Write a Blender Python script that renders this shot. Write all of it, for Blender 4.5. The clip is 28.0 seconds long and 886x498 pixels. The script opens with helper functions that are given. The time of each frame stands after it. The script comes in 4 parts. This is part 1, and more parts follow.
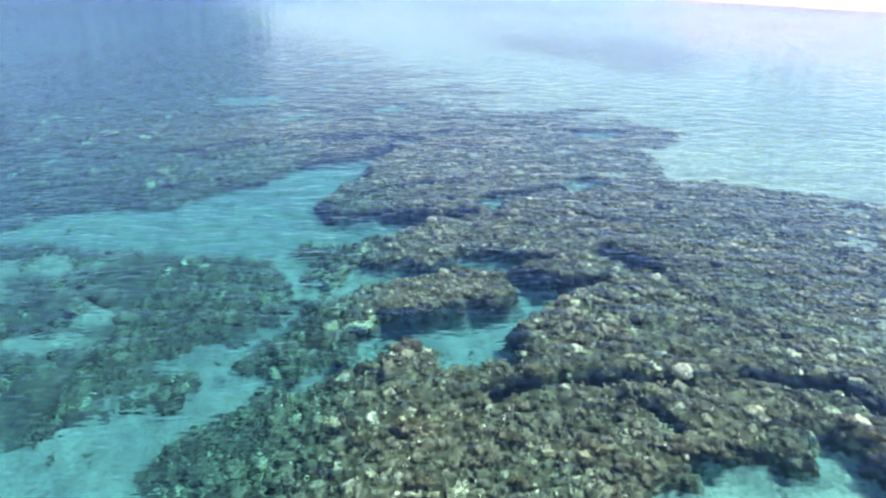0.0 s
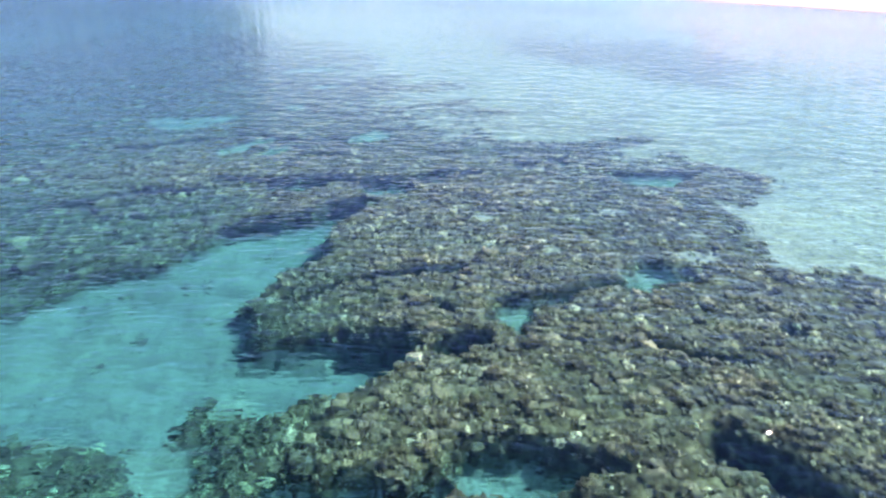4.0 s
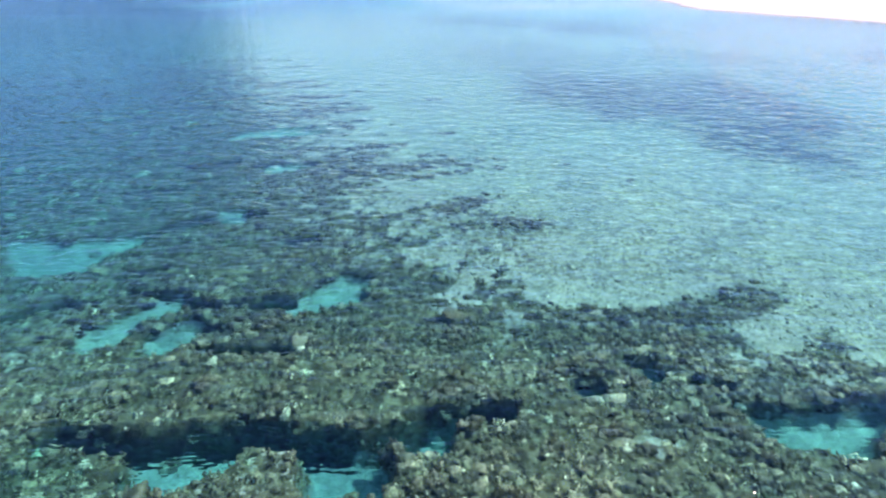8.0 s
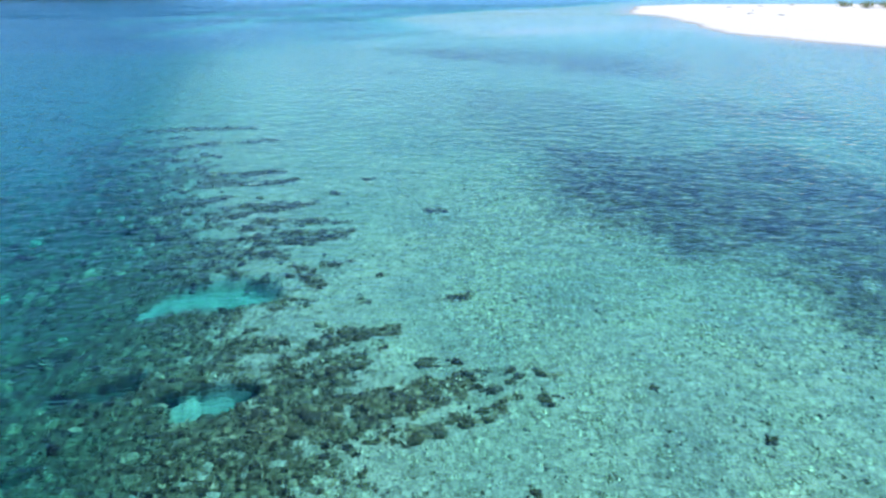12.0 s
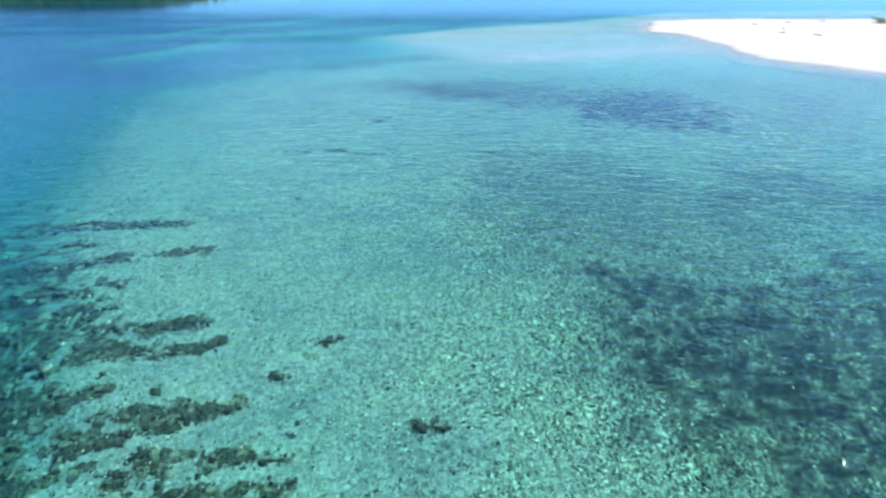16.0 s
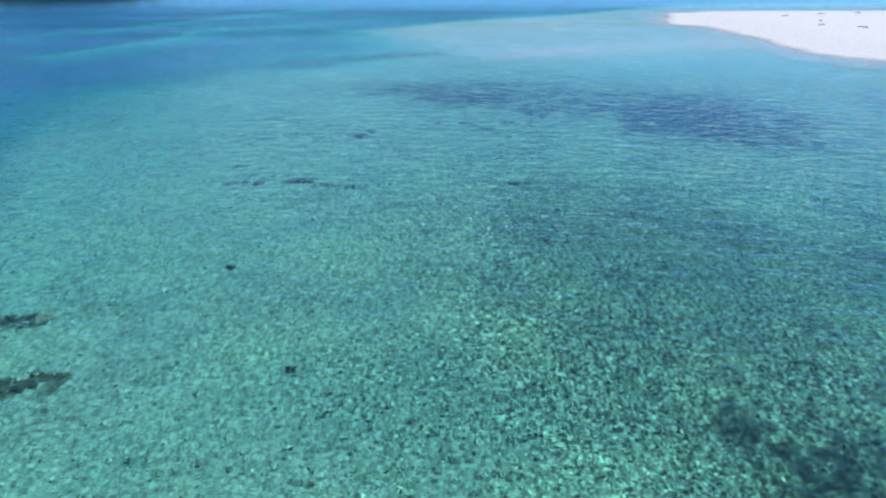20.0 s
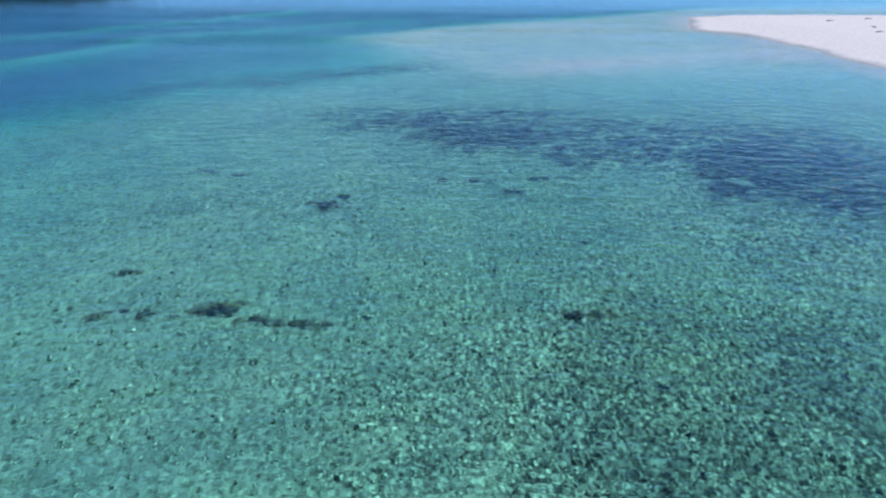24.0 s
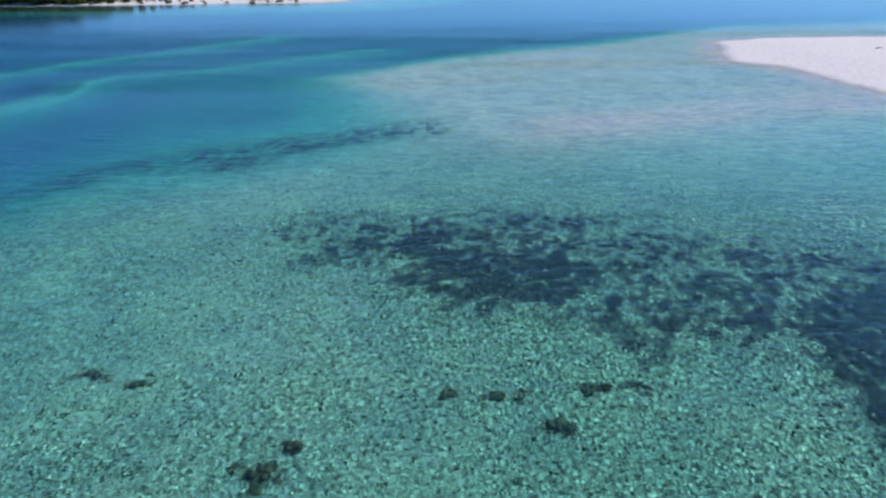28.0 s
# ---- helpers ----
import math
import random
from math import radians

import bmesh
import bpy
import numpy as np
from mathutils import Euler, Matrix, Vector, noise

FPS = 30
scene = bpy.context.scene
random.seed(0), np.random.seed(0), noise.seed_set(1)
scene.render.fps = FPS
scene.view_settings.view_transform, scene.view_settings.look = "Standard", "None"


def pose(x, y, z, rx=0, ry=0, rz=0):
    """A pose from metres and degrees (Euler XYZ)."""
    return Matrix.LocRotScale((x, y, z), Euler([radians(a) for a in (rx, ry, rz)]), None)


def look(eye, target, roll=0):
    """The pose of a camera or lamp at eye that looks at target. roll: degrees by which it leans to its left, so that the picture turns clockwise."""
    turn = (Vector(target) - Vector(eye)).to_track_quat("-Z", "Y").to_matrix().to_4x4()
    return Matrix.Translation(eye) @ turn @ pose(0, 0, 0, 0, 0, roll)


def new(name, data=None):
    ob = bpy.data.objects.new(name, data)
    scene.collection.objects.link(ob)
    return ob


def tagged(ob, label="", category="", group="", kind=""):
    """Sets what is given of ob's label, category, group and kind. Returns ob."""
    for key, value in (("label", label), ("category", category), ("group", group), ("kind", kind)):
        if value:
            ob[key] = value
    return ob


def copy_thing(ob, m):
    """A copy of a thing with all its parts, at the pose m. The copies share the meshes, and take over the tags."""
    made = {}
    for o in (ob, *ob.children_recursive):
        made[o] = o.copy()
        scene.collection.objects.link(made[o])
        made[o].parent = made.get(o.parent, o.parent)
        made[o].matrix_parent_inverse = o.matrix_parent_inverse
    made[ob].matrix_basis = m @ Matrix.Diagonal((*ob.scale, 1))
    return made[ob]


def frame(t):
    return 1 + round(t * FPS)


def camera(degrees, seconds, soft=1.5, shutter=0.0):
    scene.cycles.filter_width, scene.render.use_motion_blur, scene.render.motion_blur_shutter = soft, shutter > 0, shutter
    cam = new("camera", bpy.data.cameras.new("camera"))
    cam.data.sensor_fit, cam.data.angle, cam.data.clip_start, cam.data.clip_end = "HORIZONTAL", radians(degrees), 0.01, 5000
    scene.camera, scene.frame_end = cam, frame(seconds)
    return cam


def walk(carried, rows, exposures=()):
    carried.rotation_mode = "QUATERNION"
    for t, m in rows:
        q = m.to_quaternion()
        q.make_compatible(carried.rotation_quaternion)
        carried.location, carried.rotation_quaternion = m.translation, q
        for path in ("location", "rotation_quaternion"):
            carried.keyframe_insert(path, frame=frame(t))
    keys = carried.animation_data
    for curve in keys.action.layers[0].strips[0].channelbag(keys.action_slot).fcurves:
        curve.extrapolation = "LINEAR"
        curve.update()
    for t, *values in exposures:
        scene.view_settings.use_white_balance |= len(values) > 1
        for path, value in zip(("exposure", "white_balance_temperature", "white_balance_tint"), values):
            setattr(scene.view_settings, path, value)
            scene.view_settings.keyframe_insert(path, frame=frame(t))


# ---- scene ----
cam = camera(69.0, 28.0, soft=2.2)
PATH = [
    (0.0, pose(0.00, 0.00, 12.00, 65.08, -0.15, 1.08)),
    (0.5, pose(0.04, 1.25, 11.62, 65.10, -0.14, 1.14)),
    (1.0, pose(0.08, 2.60, 11.22, 65.09, -0.10, 1.17)),
    (1.5, pose(0.12, 4.09, 10.85, 65.08, -0.03, 1.17)),
    (2.0, pose(0.12, 5.77, 10.58, 65.08, 0.06, 1.18)),
    (2.5, pose(0.12, 7.59, 10.51, 65.13, 0.11, 1.19)),
    (4.5, pose(-0.05, 16.29, 10.61, 65.17, -0.61, 1.23)),
    (5.0, pose(-0.11, 18.52, 10.89, 65.17, -0.59, 1.18)),
    (5.5, pose(-0.19, 20.75, 11.28, 65.20, -0.56, 1.15)),
    (6.0, pose(-0.26, 22.87, 11.42, 65.20, -0.53, 1.11)),
    (6.5, pose(-0.36, 24.98, 11.42, 65.15, -0.46, 1.07)),
    (7.0, pose(-0.47, 27.15, 11.47, 65.10, -0.37, 1.01)),
    (7.5, pose(-0.56, 29.35, 11.68, 65.05, -0.29, 0.94)),
    (8.0, pose(-0.64, 31.62, 12.22, 65.06, -0.25, 0.90)),
    (8.5, pose(-0.74, 33.99, 12.94, 65.07, -0.21, 0.87)),
    (9.0, pose(-0.90, 36.48, 13.69, 65.08, -0.16, 0.85)),
    (9.5, pose(-1.04, 38.93, 14.39, 65.08, -0.10, 0.80)),
    (10.0, pose(-1.19, 41.26, 14.83, 65.08, -0.02, 0.71)),
    (10.5, pose(-1.32, 43.51, 15.07, 65.09, 0.06, 0.60)),
    (11.0, pose(-1.44, 45.74, 15.19, 65.09, 0.10, 0.50)),
    (11.5, pose(-1.56, 48.02, 15.33, 65.11, 0.12, 0.41)),
    (12.0, pose(-1.64, 50.32, 15.54, 65.13, 0.11, 0.34)),
    (12.5, pose(-1.79, 52.65, 15.86, 65.18, 0.09, 0.30)),
    (14.5, pose(-1.52, 62.40, 17.78, 65.21, 0.11, 0.32)),
    (15.0, pose(-1.58, 64.73, 17.82, 65.21, 0.06, 0.29)),
    (15.5, pose(-1.68, 67.04, 17.76, 65.22, 0.02, 0.24)),
    (16.0, pose(-1.78, 69.30, 17.61, 65.23, 0.01, 0.16)),
    (16.5, pose(-1.88, 71.53, 17.34, 65.23, 0.01, 0.06)),
    (17.0, pose(-1.98, 73.75, 17.04, 65.20, 0.03, -0.06)),
    (17.5, pose(-2.12, 75.97, 16.69, 65.17, 0.05, -0.17)),
    (18.0, pose(-2.25, 78.19, 16.30, 65.14, 0.06, -0.28)),
    (18.5, pose(-2.37, 80.43, 15.88, 65.11, 0.07, -0.40)),
    (19.0, pose(-2.52, 82.70, 15.43, 65.08, 0.07, -0.51)),
    (19.5, pose(-2.66, 85.07, 15.04, 65.06, 0.06, -0.63)),
    (20.0, pose(-2.80, 87.54, 14.67, 65.06, 0.03, -0.75)),
    (20.5, pose(-2.92, 90.05, 14.30, 65.04, -0.01, -0.90)),
    (22.5, pose(-3.18, 100.00, 13.32, 65.09, -0.38, -1.20)),
    (23.0, pose(-3.22, 102.46, 13.28, 65.06, -0.37, -1.24)),
    (23.5, pose(-3.28, 104.91, 13.35, 65.06, -0.32, -1.29)),
    (24.0, pose(-3.34, 107.33, 13.56, 65.07, -0.24, -1.36)),
    (24.5, pose(-3.37, 109.74, 13.90, 65.09, -0.13, -1.46)),
    (25.0, pose(-3.39, 112.12, 14.29, 65.12, -0.03, -1.52)),
    (25.5, pose(-3.37, 114.47, 14.68, 65.13, 0.05, -1.59)),
    (26.0, pose(-3.35, 116.81, 15.11, 65.14, 0.12, -1.65)),
    (26.5, pose(-3.32, 119.03, 15.55, 65.14, 0.18, -1.70)),
    (27.0, pose(-3.29, 121.21, 16.00, 65.14, 0.22, -1.74)),
    (27.5, pose(-3.25, 123.37, 16.43, 65.14, 0.23, -1.76)),
    (28.0, pose(-3.19, 125.51, 16.85, 65.12, 0.22, -1.77)),
]
walk(cam, PATH, [(0, 0.53, 8050, 40), (4.5, 0.49, 8350, 43), (6, 0.43, 8100, 43), (8.5, 0.26, 7050, 25), (10.5, 0.18, 6650, 13), (12, 0.11, 6450, 8), (17, 0.09, 6420, 8), (20, -0.27, 6150, 8), (23, -0.43, 6300, 13), (28, -0.55, 6400, 18)])

# ---- light ----
SUN_AZ, SUN_EL = 58.0, 60.0        # degrees right of the flight line, and above the sea
world = bpy.data.worlds.new("sky")
scene.world = world
world.use_nodes = True
wn = world.node_tree
sky = wn.nodes.new("ShaderNodeTexSky")
sky.sky_type, sky.sun_disc = "NISHITA", False
sky.sun_elevation, sky.sun_rotation = radians(SUN_EL), radians(SUN_AZ)
sky.air_density, sky.dust_density, sky.ozone_density = 1.0, 0.0, 5.0
tint = wn.nodes.new("ShaderNodeMix")
tint.data_type, tint.blend_type = "RGBA", "MULTIPLY"
tint.inputs[0].default_value, tint.inputs[7].default_value = 1.0, (0.47, 0.86, 1.30, 1)
wn.links.new(sky.outputs[0], tint.inputs[6])
wn.links.new(tint.outputs[2], wn.nodes["Background"].inputs[0])
wn.nodes["Background"].inputs[1].default_value = 0.148
sun = new("sun", bpy.data.lights.new("sun", "SUN"))
sun.data.energy, sun.data.angle, sun.data.color = 4.3, radians(0.53), (1.0, 0.95, 0.86)
az, el = radians(SUN_AZ), radians(SUN_EL)
sun.matrix_world = look((math.sin(az) * math.cos(el) * 300, math.cos(az) * math.cos(el) * 300, math.sin(el) * 300), (0, 0, 0))


# ---- small tools ----
def lattice(ix, iy, seed):
    h = (ix.astype(np.int64) * 374761393 + iy.astype(np.int64) * 668265263 + seed * 982451653) & 0xFFFFFFFF
    h = ((h ^ (h >> 13)) * 1274126177) & 0xFFFFFFFF
    return ((h ^ (h >> 16)) & 0xFFFF) / 65535.0


def soft_noise(x, y, size, seed=0):
    """Smooth noise from -1 to 1 with lumps of that size in metres."""
    u, v = x / size, y / size
    iu, iv = np.floor(u), np.floor(v)
    fu, fv = u - iu, v - iv
    fu, fv = fu * fu * (3 - 2 * fu), fv * fv * (3 - 2 * fv)
    a, b = lattice(iu, iv, seed), lattice(iu + 1, iv, seed)
    c, d = lattice(iu, iv + 1, seed), lattice(iu + 1, iv + 1, seed)
    return 2 * ((a * (1 - fu) + b * fu) * (1 - fv) + (c * (1 - fu) + d * fu) * fv) - 1


def rough_noise(x, y, size, seed=0, octaves=3):
    total, amp = 0, 1.0
    for k in range(octaves):
        total = total + amp * soft_noise(x + 17.3 * k, y - 9.1 * k, size / 2 ** k, seed + 31 * k)
        amp *= 0.5
    return total / (2 - 2 ** (1 - octaves))


def ramp(v, lo, hi):
    s = np.clip((v - lo) / (hi - lo), 0, 1)
    return s * s * (3 - 2 * s)


def depth_in(outline, x, y):
    """How far inside the outline a place lies (negative: outside), in metres."""
    near = np.full(x.shape, 1e9)
    inside = np.zeros(x.shape, bool)
    n = len(outline)
    for i in range(n):
        (ax, ay), (bx, by) = outline[i], outline[(i + 1) % n]
        dx, dy = bx - ax, by - ay
        s = np.clip(((x - ax) * dx + (y - ay) * dy) / (dx * dx + dy * dy + 1e-9), 0, 1)
        near = np.minimum(near, (x - ax - s * dx) ** 2 + (y - ay - s * dy) ** 2)
        if ay != by:
            cross = ((ay > y) != (by > y)) & (x < ax + (y - ay) / (by - ay) * dx)
            inside ^= cross
    return np.where(inside, 1, -1) * np.sqrt(near)


def along(line, x, y):
    """The distance from a bent line, in metres."""
    near = np.full(x.shape, 1e9)
    for (ax, ay), (bx, by) in zip(line[:-1], line[1:]):
        dx, dy = bx - ax, by - ay
        s = np.clip(((x - ax) * dx + (y - ay) * dy) / (dx * dx + dy * dy + 1e-9), 0, 1)
        near = np.minimum(near, (x - ax - s * dx) ** 2 + (y - ay - s * dy) ** 2)
    return np.sqrt(near)


# ---- the plan: reef, channels, flats and shores, x to the right of the flight line, y along it ----
REEF = [(58, 6), (46, 17), (34, 27), (23, 32.8), (19.1, 34.3), (15.5, 36), (12.4, 36.8), (13.4, 39.8), (12.9, 42.1), (15.3, 44), (17.3, 47), (15.6, 48.9),
        (13.6, 50), (13.6, 52.4), (12.4, 51.7), (11, 50.2), (10.3, 51.2), (10, 52.6), (12.4, 53.7), (12.9, 54.5), (11.8, 55.6), (9, 54.6), (6.1, 54), (3, 54.2),
        (1.8, 55.5), (-0.3, 58.2), (2.4, 61.2), (-1, 61.4), (-3.2, 63), (-6.3, 65.4), (-7.7, 67.6), (-6, 71), (-10.4, 73.4), (-10.2, 76.3), (-12.9, 81.7), (-19, 92.8),
        (-29, 111), (-38, 135), (-44, 160), (-60, 172), (-260, 172), (-260, -90), (48, -90), (64, -40)]
SPOTS = [(9.3, 50.2, 0.5), (12, 49.3, 0.6), (5.5, 46.2, 0.6), (5.4, 45.3, 0.35), (7.4, 42, 0.6), (1.6, 41.1, 0.55), (9.8, 37.3, 0.7), (4.2, 37.7, 0.5),
         (13.2, 22, 0.6), (20.2, 32.7, 0.8), (20.6, 31.3, 0.8), (18.7, 27.5, 1.0), (12.9, 43.3, 0.9), (10.4, 39.6, 0.6)]      # bare sand on the reef top
POOLS, CREVICES, PATCHES = [], [], []


def pool(deep, soft, *outline, under=0.0):
    """A hole in the reef with a sandy floor; soft: how far its rim is drawn out, under: how far it reaches on behind."""
    POOLS.append((list(outline), deep, soft, under))


def crevice(half, deep, *line):
    CREVICES.append((list(line), half, deep))


def patch(half, *line):
    """A low dark reef patch on the pale flat."""
    PATCHES.append((list(line), half))


pool(2.9, 0.1, (-3, 18.4), (-2.2, 19.2), (-0.4, 19), (-0.3, 17.7), (0.4, 17.9), (1.3, 18.1), (2.1, 18.1), (2.3, 19.3), (2, 20.2), (3, 21.3), (3.8, 22.2), (5.1, 23.4), (4.2, 24.5), (3.1, 25.1), (2.1, 25.1), (2.5, 23.8), (2.6, 22.7), (1.9, 21.9), (0.6, 22.2), (0.1, 21.7), (-1.3, 21.2), (-2.8, 21.4), (-3.3, 20.3), (-3.7, 18.9), (-4.8, 18.2), (-5.7, 17.4), (-5.3, 16.9), (-3.5, 17.7))
pool(2.6, 0.12, (-5.2, 22.9), (-3.9, 23.7), (-1.9, 23.8), (-0.8, 24.5), (0, 25.2), (2.1, 25), (4.1, 26), (2.2, 26.3), (0.2, 25.9), (-1.2, 25.2), (-3.1, 25.4), (-4.4, 25.8), (-5.2, 24.4))
pool(3.1, 0.5, (-12, 11.3), (-14.6, 15), (-12.1, 15.5), (-10.7, 16.2), (-9.2, 17), (-9.1, 18.2), (-10.9, 18.6), (-10.7, 19.5), (-8.5, 20.5), (-7.1, 21.7), (-6.2, 22.4), (-6.4, 20.6), (-7.8, 19.4), (-7.8, 18.4), (-6, 18.2), (-4.8, 18.7), (-3.3, 19.6), (-3, 20.3), (-2.1, 20.3), (-3.2, 19.2), (-4.7, 18.4), (-6.5, 17.1), (-7.9, 15.8), (-8.1, 14.6), (-8.7, 13.3), (-8.4, 11.4))
pool(3, 0.5, (-8.1, 18.2), (-6.6, 18.3), (-6.5, 17.5), (-7.9, 17.3))
pool(3.4, 0.12, (-24, 29), (-21, 32.5), (-15.5, 33.4), (-13.7, 35.9), (-11.5, 36.7), (-10.7, 38.3), (-9.7, 40.3), (-8.1, 41), (-5.9, 41.8), (-4.1, 42.9), (-3.9, 42.4), (-5.3, 40.5), (-5.5, 39), (-5.3, 37.4), (-6.6, 35.8), (-7.6, 33.8), (-6.8, 32.2), (-6.4, 31.3), (-4.1, 31.4), (-3.3, 32), (-1.6, 31.6), (-1.2, 30.6), (-2.3, 29.8), (-2.7, 29), (-3.3, 28.8), (-4.4, 28.7), (-5.1, 28.3), (-6.5, 29.1), (-7.5, 28.9), (-7.5, 28.1), (-7.7, 27.4), (-15, 27.5))
pool(2.8, 0.1, (-7.3, 28.5), (-5.4, 28.6), (-3.4, 29.3), (-2.6, 29.7), (-1.2, 30.3), (-2.3, 31.6), (-4.7, 31.6), (-6.7, 31.4), (-7.2, 30.4))
pool(3, 0.5, (-7.9, 26.8), (-6.8, 26.7), (-6, 23.9), (-6.5, 23.7), (-7.4, 24.8))
pool(1.95, 0.1, (5, 12), (5.8, 12.6), (7, 13.6), (8.4, 13.9), (9.8, 13.6), (10.5, 14.7), (11.1, 14.7), (11.5, 13.3), (11.9, 12.1), (11.1, 10.9), (4.7, 10.9))
pool(2.6, 0.06, (-9.2, 44.2), (-8.6, 43.9), (-7.5, 44.5), (-6.2, 45.3), (-6.6, 46.7), (-8.1, 46.4), (-9.9, 46.1))
pool(2.6, 0.06, (-4.6, 44.9), (-4.2, 43.9), (-2.6, 44), (-2.4, 44.6), (-2.4, 46.6), (-3.9, 46.4), (-4.9, 46.3))
pool(2.5, 0.06, (-1.9, 45.5), (-0.9, 45.7), (-0.6, 46.4), (-0.5, 47.6), (-1.4, 47.3), (-2.1, 46.7))
crevice(0.46, 2.8, (-12.3, 46), (-10, 45.9), (-8, 46.2), (-6.6, 46.5), (-5.3, 46.1), (-3.8, 46.1), (-2.3, 46.4), (-1.4, 47), (-0.4, 47.3), (0.9, 47.5))
pool(2.4, 0.1, (8.2, 48), (9.5, 47.7), (11.6, 48), (13.3, 48.1), (12.3, 46.9), (11.3, 45.8), (10.2, 45.8), (9.5, 46.2), (8.8, 46.7))
pool(2.9, 0.15, (-22.2, 60.1), (-19.2, 60.2), (-16.4, 61.1), (-15.4, 61.1), (-15.9, 60.1), (-16.5, 58.9), (-17.4, 57.1), (-19.8, 56.6))
pool(2.25, 0.1, (-14.2, 50.5), (-13.9, 51.3), (-13.5, 52.1), (-12.7, 53.2), (-12.5, 53.6), (-11.6, 53.9), (-11.2, 53.2), (-12.3, 52.6), (-12.9, 51.3), (-13.4, 50.4), under=0.9)
pool(2.25, 0.1, (-11.7, 50.5), (-11.4, 51.7), (-10.2, 52), (-10, 51.3), (-10.6, 50.6), under=0.9)
pool(2.25, 0.1, (-8.5, 53.4), (-6.8, 54.2), (-6.2, 55.2), (-5.1, 56.2), (-4.1, 55.9), (-4.1, 55), (-4.4, 54.6), (-5.5, 53.9), (-6.5, 53.2), under=0.4)
pool(2.15, 0.1, (-13.5, 62.8), (-11.8, 63), (-11.4, 62.2), (-12.4, 62), under=0.9)
pool(2.05, 0.1, (-12.8, 71), (-9.8, 71.3), (-10.6, 70.1), (-12.2, 69.8), under=0.55)
pool(2.3, 0.3, (-17.2, 77.3), (-16.1, 79.8), (-13.9, 80.5), (-11.6, 80.4), (-10.8, 79.4), (-11.9, 78.9), (-13.8, 78.3), (-15.9, 77.6), under=0.55)
pool(2.25, 0.1, (1.4, 33.7), (2.6, 34), (3.8, 34.2), (3.7, 33.8), (2.7, 33.3), (2.4, 32.6), (2.2, 31.5), (2, 31.5), (2.1, 32.6), (1.4, 32.7))
pool(2.05, 0.1, (6.5, 35.3), (7.4, 36.3), (8.9, 35.9), (8.5, 35.3), (7.2, 35.1), (7.4, 34.7), (6.2, 34.6), under=0.55)
pool(2.25, 0.1, (5.3, 50.2), (6.4, 50.4), (6.7, 49.5), (5.8, 48.9))
pool(2.25, 0.1, (3.7, 49), (4.6, 49.1), (4.5, 48.4), (3.6, 48.2))
pool(2.55, 0.1, (0, 26.5), (2.4, 26.8), (2.4, 26), (1.5, 25.1), (0, 25.2))
crevice(0.28, 2.1, (1.1, 16.4), (3.7, 17.3), (5.5, 17.3), (7.2, 17.1), (9.5, 17.5), (10.8, 17), (12.2, 16.9), (13, 15.8))
crevice(0.25, 2, (5.2, 16.3), (6, 15.7), (6.5, 14.9))
crevice(0.38, 2.6, (7.2, 26.8), (8.5, 25.3))
crevice(0.26, 2.4, (4.7, 23.7), (6.3, 24))
crevice(0.36, 2.6, (6.8, 26.4), (7.7, 26.3))
crevice(0.34, 2.6, (7.6, 25.3), (8.6, 25))
crevice(0.24, 2.2, (-5.4, 34.1), (-3.8, 35.1), (-2, 35.6), (0.3, 36.1))
crevice(0.28, 2.6, (3.7, 34.2), (5.3, 35), (6.5, 35.1), (7.4, 35.8), (8.7, 35.3))
crevice(0.34, 2.6, (0, 30.7), (0.9, 31.1))
crevice(0.2, 1.9, (6.2, 31.1), (7.3, 30.7), (8.8, 30.2))
crevice(0.3, 2.2, (10.9, 32), (11.3, 31.5))
crevice(0.34, 2.6, (-6.6, 30.7), (-4.5, 30.8), (-2.9, 31.4))
crevice(0.36, 2.6, (-0.2, 30.8), (1.1, 31.5))
crevice(0.2, 2, (-1.6, 33.8), (-0.2, 33.1))
crevice(0.4, 2.8, (-10, 40.1), (-9, 40.4), (-7.9, 40.8), (-6.5, 41.6), (-5.5, 42.5), (-4.6, 43))
crevice(0.26, 2.1, (7.5, 49.1), (8.4, 48.7))
crevice(0.34, 2.6, (-13.9, 55.2), (-11.9, 54.4), (-10.6, 53.7), (-8.7, 53.9), (-6.8, 54.3))
crevice(0.3, 2.2, (-15.4, 61.3), (-13.3, 62.4), (-11.5, 62.7))
crevice(0.4, 2.4, (-10.1, 51.7), (-9.2, 52.1))
crevice(0.26, 2.2, (-9.5, 50.5), (-6.3, 50.6))
crevice(0.4, 2.4, (-16.7, 54), (-15, 54))
crevice(0.28, 2.2, (-15.2, 56.1), (-13.5, 56.9))
crevice(0.3, 1.9, (-8.5, 59.6), (-7.6, 60))
crevice(0.36, 2.4, (-16.2, 61), (-14.8, 61.9), (-13.7, 62.8), (-11.9, 63.1), (-10.8, 62.9))
crevice(0.32, 2.1, (-17.9, 71.2), (-14.9, 71.8))
crevice(0.34, 2, (-12.9, 71.2), (-9.7, 71.4))
crevice(0.4, 2.4, (-22.3, 70.2), (-20.4, 69.9))
crevice(0.5, 2.4, (-26.2, 87.4), (-21.8, 88.3))
crevice(0.3, 2.1, (-17.9, 71.1), (-14.9, 72.5))
crevice(0.35, 2.4, (-20.1, 41.9), (-17.7, 43), (-15.8, 44.2), (-13.5, 44.4))
crevice(0.35, 2.4, (-20.8, 51.8), (-18.3, 52.5), (-16.6, 54.1))
crevice(0.36, 2.4, (-24, 73), (-19, 74.4))
crevice(0.34, 2.3, (-20, 66.5), (-16.5, 67.4))
